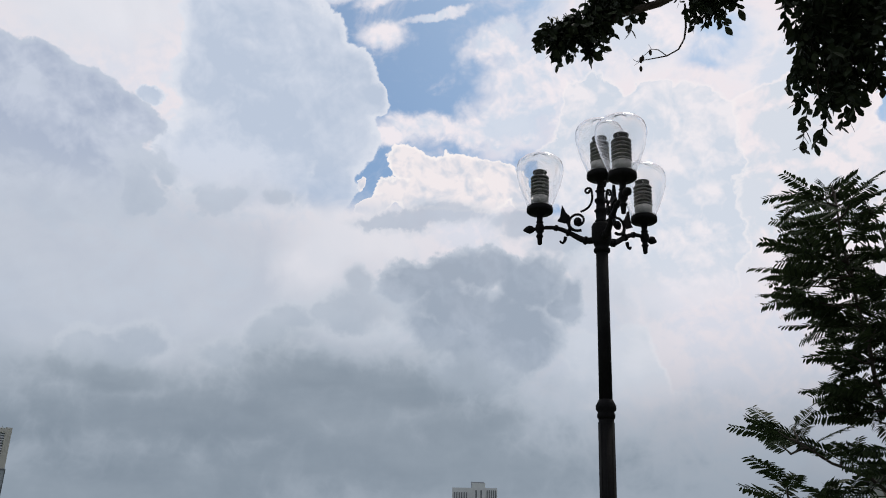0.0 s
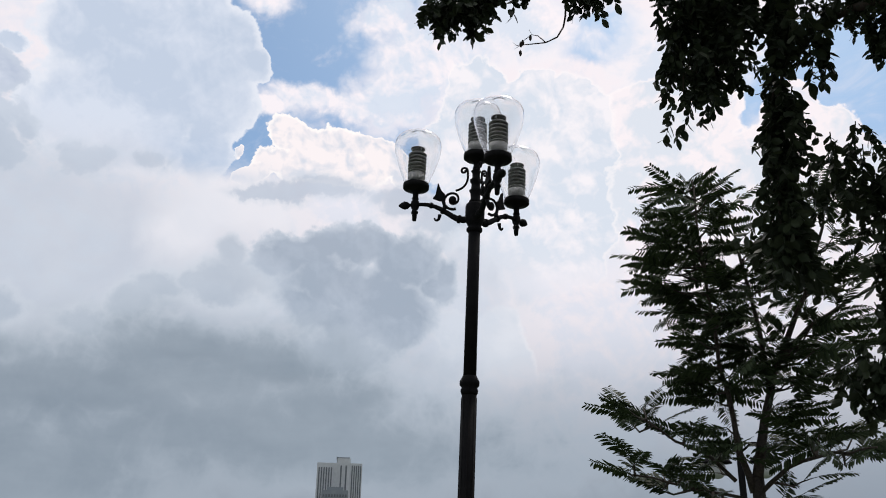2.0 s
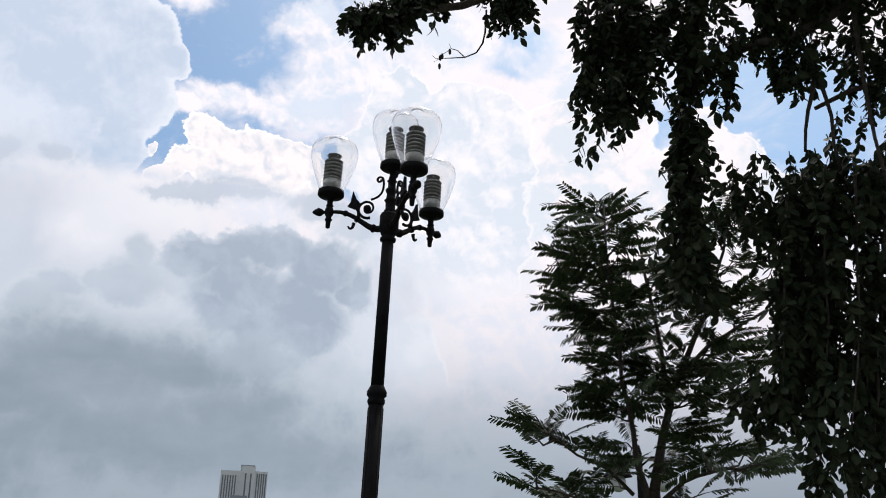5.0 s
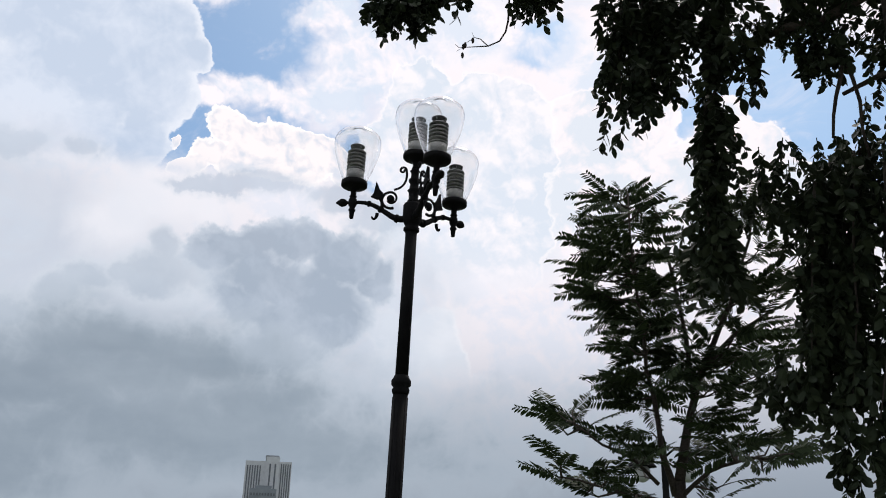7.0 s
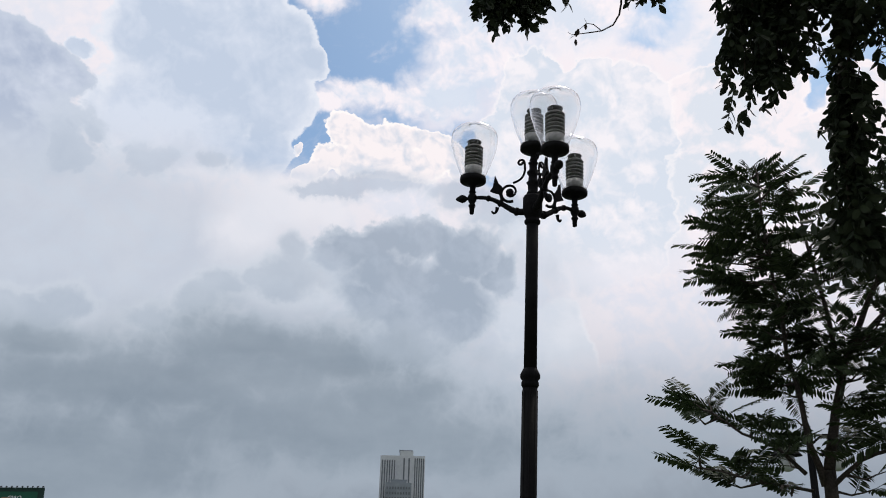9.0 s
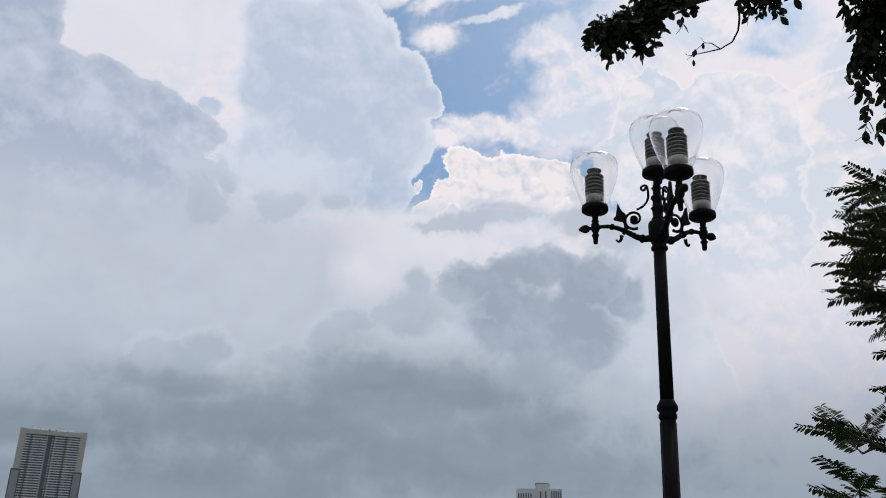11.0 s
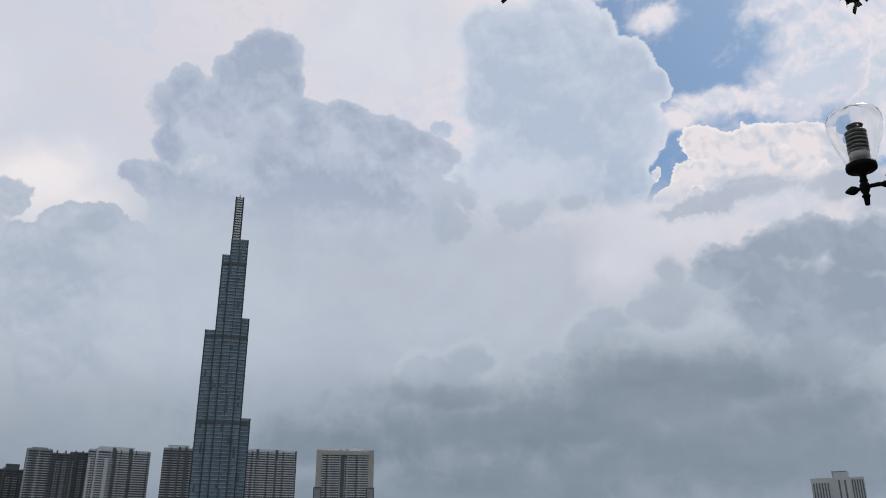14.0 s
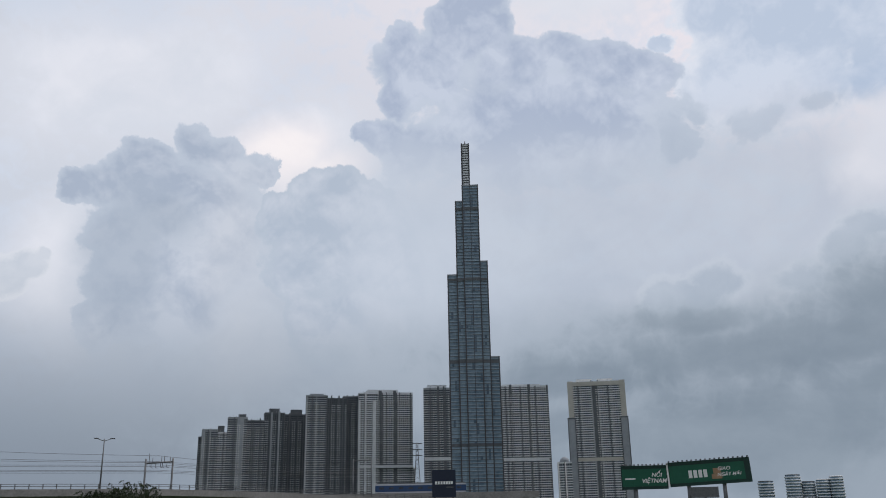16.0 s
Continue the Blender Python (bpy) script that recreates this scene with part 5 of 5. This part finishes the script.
        lathe(bm, [(0.002, 0.022), (0.008, 0.012), (0.010, 0.0), (0.007, -0.014), (0.001, -0.022)], 8, Matrix.Translation(p))
        part("seed_pod", bm, BARK, twig)


feathery_tree()
broadleaf_tree()


# ---- the ramp, the railway and the signs beyond the river ----
RAMP = [(-78, 164, 1.86), (-71, 165, 1.86), (-65.5, 166, 1.86), (-62.5, 167, 1.85), (-59.4, 169, 1.83), (-56, 175, 1.77), (-52.6, 182, 1.63), (-49, 188, 1.45), (-45.5, 194, 1.22), (-41.8, 200, 0.98),
        (-39.6, 203, 0.80), (-34, 212, 0.35)]


def ramp():
    way = [at(az, el, d) for az, d, el in RAMP]
    t = thing("road_ramp", Matrix(), "grey concrete road ramp with a metal railing", "flyover", "", "structure")
    outs = []
    for k, p in enumerate(way):
        d = way[min(k + 1, len(way) - 1)] - way[max(k - 1, 0)]
        outs.append(Vector((d.y, -d.x, 0)).normalized() * -1)
    bm = bmesh.new()
    section = [(0, -0.9), (0, -2.1), (1.2, -2.5), (7.0, -2.5), (8.2, -2.1), (8.2, -0.9), (7.9, -0.9), (7.9, -1.5), (0.3, -1.5), (0.3, -0.9)]
    rows = [[bm.verts.new(p + o * x + Vector((0, 0, z))) for x, z in section] for p, o in zip(way, outs)]
    for a, b in zip(rows, rows[1:]):
        for k in range(len(section)):
            j = (k + 1) % len(section)
            bm.faces.new((a[k], a[j], b[j], b[k]))
    part("deck", bm, CONCRETE, t)
    for k in range(len(way) - 1):
        a, b = way[k], way[k + 1]
        for h in (-0.05, -0.42):
            bm = bmesh.new()
            tube(bm, [a + Vector((0, 0, h)) + outs[k] * 0.15, b + Vector((0, 0, h)) + outs[k + 1] * 0.15], 0.045, 6)
            part("rail", bm, STEEL, t)
        n = max(1, int((b - a).length / 2.0))
        for j in range(n):
            p = a.lerp(b, j / n) + outs[k] * 0.15
            part("rail_post", boxes((p.x - 0.06, p.x + 0.06, p.y - 0.06, p.y + 0.06, p.z - 0.95, p.z)), STEEL, t)
        p = a.lerp(b, 0.5) + outs[k] * 4
        bm = bmesh.new()
        lathe(bm, [(0.9, 0.0), (0.9, p.z - 3.3), (2.2, p.z - 2.4)], 16, Matrix.Translation((p.x, p.y, 0)))
        part("pier", bm, CONCRETE, t)


ramp()


def mast_light():
    p = at(-60.1, 0, 170)
    t = thing("street_light", Matrix.Translation((p.x, p.y, 6.0)) @ pose(0, 0, 0, 0, 0, 60), "tall grey steel street light with two arms", "street light")
    bm = bmesh.new()
    tube(bm, [(0, 0, 0), (0, 0, 9.0)], [0.16, 0.08], 8)
    part("pole", bm, STEEL, t)
    for s in (-1, 1):
        bm = bmesh.new()
        tube(bm, [(0, 0, 8.6), (s * 0.5, 0, 8.75), (s * 1.1, 0, 9.0)], 0.06, 6)
        a = part("bracket", bm, STEEL, t)
        part("lamp_head", boxes((min(s * 1.0, s * 1.8), max(s * 1.0, s * 1.8), -0.16, 0.16, 8.98, 9.14)), DARK_STEEL, a)


mast_light()


def gantry(az0, az1, d):
    a, b = at(az0, 3.15, d), at(az1, 3.2, d)
    t = thing("catenary_gantry", Matrix(), "grey steel railway gantry carrying wires and insulators", "railway gantry")
    for p in (a, b):
        bm = bmesh.new()
        tube(bm, [(p.x, p.y, 0), p + Vector((0, 0, 0.5))], [0.22, 0.18], 8)
        part("post", bm, STEEL, t)
    bm = bmesh.new()
    tube(bm, [a + Vector((0, 0, -0.35)), b + Vector((0, 0, -0.2))], 0.18, 6)
    part("crossbeam", bm, STEEL, t)
    for u in (0.2, 0.36, 0.55, 0.62, 0.78):
        p = a.lerp(b, u)
        bm = bmesh.new()
        tube(bm, [p + Vector((0, 0, -0.35)), p + Vector((0, 0, -1.2)), p + Vector((0.3, 0.3, -1.35))], 0.06, 5)
        part("insulator", bm, DARK_STEEL, t)
    for u, h in ((0.12, 1.6), (0.25, 0.7), (0.58, 0.95), (0.68, 0.95), (0.9, 0.8)):
        p = a.lerp(b, u)
        bm = bmesh.new()
        tube(bm, [p + Vector((0, 0, -0.3)), p + Vector((0, 0, h))], 0.06, 5)
        part("bracket", bm, STEEL, t)


gantry(-57.57, -55.96, 185)
gantry(-44.6, -43.4, 296)


def wires():
    for el0, el1, el2, sag in ((3.10, 2.95, 2.45, 0.5), (3.02, 2.86, 2.4, 0.5), (2.72, 2.62, 2.3, 0.3), (2.64, 2.55, 2.2, 0.3), (3.7, 3.15, 2.6, 0.6), (3.62, 3.08, 2.5, 0.7), (4.4, 3.5, 2.7, 0.9), (2.5, 2.46, 2.1, 0.2)):
        bm = bmesh.new()
        a, b, c = at(-80, el0, 200), at(-56.8, el1, 185), at(-44, el2 - 0.1, 296)
        pts = [a.lerp(b, k / 10) - Vector((0, 0, sag * math.sin(math.pi * k / 10))) for k in range(10)] + [b.lerp(c, k / 10) - Vector((0, 0, sag * math.sin(math.pi * k / 10))) for k in range(11)]
        tube(bm, pts, 0.03, 5)
        tagged(part("overhead_wire", bm, DARK_STEEL), "thin dark overhead wire strung between railway gantries", "wire", "overhead wires")


wires()


def train():
    t = thing("train", facing(-40.4, 290, 0), "blue and white railway carriages on an elevated track", "train")
    part("body", boxes((-13.9, 16, 0, 2.9, 6.7, 9.7, 0.15)), TRAIN_WHITE, t, "dusty white carriage side")
    part("blue_band", boxes((-13.95, 16.05, -0.04, 2.94, 7.2, 9.2)), TRAIN_BLUE, t)
    part("roof", boxes((-13.4, 15.6, 0.3, 2.6, 9.7, 10.05)), STEEL, t)
    for k in range(9):
        x = -12.6 + 3.2 * k
        part("window", boxes((x, x + 1.5, -0.1, 0.3, 8.0, 8.7)), GLASS_DARK, t)
    v = thing("railway_viaduct", facing(-40.4, 290, 0), "grey concrete railway viaduct on round piers", "viaduct", "", "structure")
    part("deck", boxes((-60, 40, -2, 6, 4.6, 6.7)), CONCRETE, v)
    for x in (-50, -20, 10, 35):
        bm = bmesh.new()
        lathe(bm, [(1.0, 0), (1.0, 3.8), (2.2, 4.6)], 16, Matrix.Translation((x, 2, 0)))
        part("pier", bm, CONCRETE, v)


train()


def writing(text, x, z, size, y, mat, parent, name, shear=0.25):
    cu = bpy.data.curves.new(name, "FONT")
    cu.body, cu.size, cu.shear, cu.extrude, cu.offset = text, size, shear, 0.02, 0.02 * size
    cu.align_x = "CENTER"
    tmp = new("tmp", cu)
    me = bpy.data.meshes.new_from_object(tmp)
    bpy.data.objects.remove(tmp)
    me.materials.append(mat)
    ob = part(name, me, None, parent)
    ob.matrix_local = pose(x, y, z, 90)
    return ob


def billboard():
    t = thing("billboard", facing(-23.5, 160), "long green roadside billboard with white writing on steel posts", "billboard")
    left = part("panel", boxes((-10.4, -2.3, 0, 0.5, 4.25, 8.35)), SIGN_BLACK, t)
    part("printed_face", boxes((-10.2, -2.5, -0.05, 0.1, 4.75, 7.75)), SIGN_GREEN, left)
    right = new("panel", mesh_of("panel", boxes((0, 13.9, 0, 0.5, 0, 4.2)), SIGN_BLACK))
    right.parent = t
    right.matrix_local = pose(-2.0, 0, 4.5, 0, -2.6, 0)
    part("printed_face", boxes((0.15, 12.9, -0.05, 0.1, 0.55, 3.55)), SIGN_GREEN, right)
    part("trim", boxes((-0.25, 0.05, -0.06, 0.5, 0, 4.2)), SIGN_WHITE, right)
    writing("NỐI", -4.2, 6.35, 1.0, -0.1, SIGN_WHITE, left, "lettering")
    writing("VIỆTNAM", -4.7, 5.35, 1.0, -0.1, SIGN_WHITE, left, "lettering")
    writing("GIAO", 9.4, 2.3, 0.85, -0.1, SIGN_WHITE, right, "lettering")
    writing("NGÀY MỚI", 10.2, 1.3, 0.82, -0.1, SIGN_WHITE, right, "lettering")
    for x in (3.4, 4.25, 5.1, 5.95):
        part("logo_block", boxes((x, x + 0.62, -0.12, 0, 1.3, 2.6)), SIGN_WHITE, right)
    bm = bmesh.new()
    lathe(bm, [(0.72, -0.1), (0.72, 0.0)], 20, Matrix.Translation((2.1, 0, 1.9)) @ pose(0, 0, 0, 90))
    part("logo_disc", bm, SIGN_WHITE, right)
    part("logo_block", boxes((-9.7, -7.9, -0.12, 0, 5.95, 6.2)), SIGN_WHITE, left)
    part("printed_parcel", boxes((7.3, 9.0, -0.1, 0, 0.9, 1.7), (7.6, 8.9, -0.12, 0, 1.75, 2.7)), SIGN_BROWN, right)
    for k in range(12):
        x = -10 + 0.7 * k
        part("spotlight", boxes((x - 0.06, x + 0.06, -0.9, 0.1, 8.35, 8.45), (x - 0.14, x + 0.14, -1.0, -0.7, 8.36, 8.55)), DARK_STEEL, left)
    for k in range(18):
        x = 0.3 + 0.78 * k
        part("spotlight", boxes((x - 0.06, x + 0.06, -0.9, 0.1, 4.2, 4.3), (x - 0.14, x + 0.14, -1.0, -0.7, 4.21, 4.4)), DARK_STEEL, right)
    for x in (-8, 1.2, 7.2):
        bm = bmesh.new()
        tube(bm, [(x, 0.6, 0), (x, 0.6, 5.2)], 0.35, 12)
        part("post", bm, STEEL, t)
    s = thing("small_sign", facing(-21.9, 158), "grey back of a small roadside sign on one post", "sign")
    part("panel", boxes((-3.0, 1.6, 0, 0.3, 2.6, 4.4)), STEEL, s)
    part("post", boxes((-0.9, -0.5, 0.3, 0.6, 0, 3.0)), STEEL, s)


billboard()


def navy_sign():
    t = thing("roadside_sign", facing(-38.7, 150), "square navy blue sign with a pale emblem on posts", "sign")
    panel = part("panel", boxes((-1.95, 2.1, 0, 0.4, 3.5, 8.0)), SIGN_NAVY, t)
    for k, x in enumerate((-1.45, -0.98, -0.5, -0.02, 0.42, 0.85, 1.25)):
        part("logo_block", boxes((x, x + 0.33, -0.06, 0.02, 5.6, 6.1)), SIGN_WHITE, panel)
    part("logo_bar", boxes((0.5, 1.7, -0.06, 0.02, 5.05, 5.2)), STEEL, panel)
    for x in (-1.5, 1.6):
        part("post", boxes((x - 0.12, x + 0.12, 0.1, 0.34, 0, 3.6)), DARK_STEEL, t)


navy_sign()


def pylon():
    t = thing("power_pylon", facing(-40.4, 1200), "distant grey steel lattice power pylon", "pylon")
    for s in (-1, 1):
        for q in (-1, 1):
            bm = bmesh.new()
            tube(bm, [(s * 6, q * 6, 0), (s * 1.6, q * 1.6, 70), (s * 1.2, q * 1.2, 90)], 0.45, 5)
            part("leg", bm, STEEL, t)
    for k in range(14):
        z, w = 6 * k + 4, 6 - 4.6 * (6 * k + 4) / 88
        bm = bmesh.new()
        tube(bm, [(-w, -w, z), (w, -w, z + 5.5)], 0.3, 4)
        tube(bm, [(w, -w, z), (-w, -w, z + 5.5)], 0.3, 4)
        part("brace", bm, STEEL, t)
    for z in (72, 80, 88):
        part("cross_arm", boxes((-7, 7, -0.5, 0.5, z, z + 1.0)), STEEL, t)


pylon()


def far_bush():
    rng = random.Random(3)
    p = at(-59.0, 0, 60)
    t = thing("round_tree", Matrix.Translation((p.x, p.y, 0)), "dark round leafy tree below the ramp", "tree")
    limb("trunk", [(0, 0, 0), (0.1, 0, 1.0), (0, 0.1, 2.0)], 0.16, 0.08, t, rng)
    for k in range(5):
        a = 1.3 * k
        limb("limb", [(0, 0.05, 1.5), (1.2 * math.cos(a), 1.2 * math.sin(a), 2.3)], 0.06, 0.02, t, rng)
    m = spray_mesh(rng, 0.34, 14, 0.11)
    places = []
    for k in range(1100):
        a, r = rng.uniform(0, 6.28), math.sqrt(rng.random()) * 2.7
        top = 3.2 - 0.10 * r * r + 0.25 * math.sin(3 * a) + (0.35 if math.cos(a - 0.6) > 0.4 else 0)
        places.append((0, Matrix.Translation((r * math.cos(a), r * math.sin(a), rng.uniform(1.2, top) + 0.2)) @ Euler((rng.gauss(0, 0.7), rng.gauss(0, 0.7), a)).to_matrix().to_4x4()))
    joined_copies("foliage", places, [m], LEAF_BROAD, t)


far_bush()
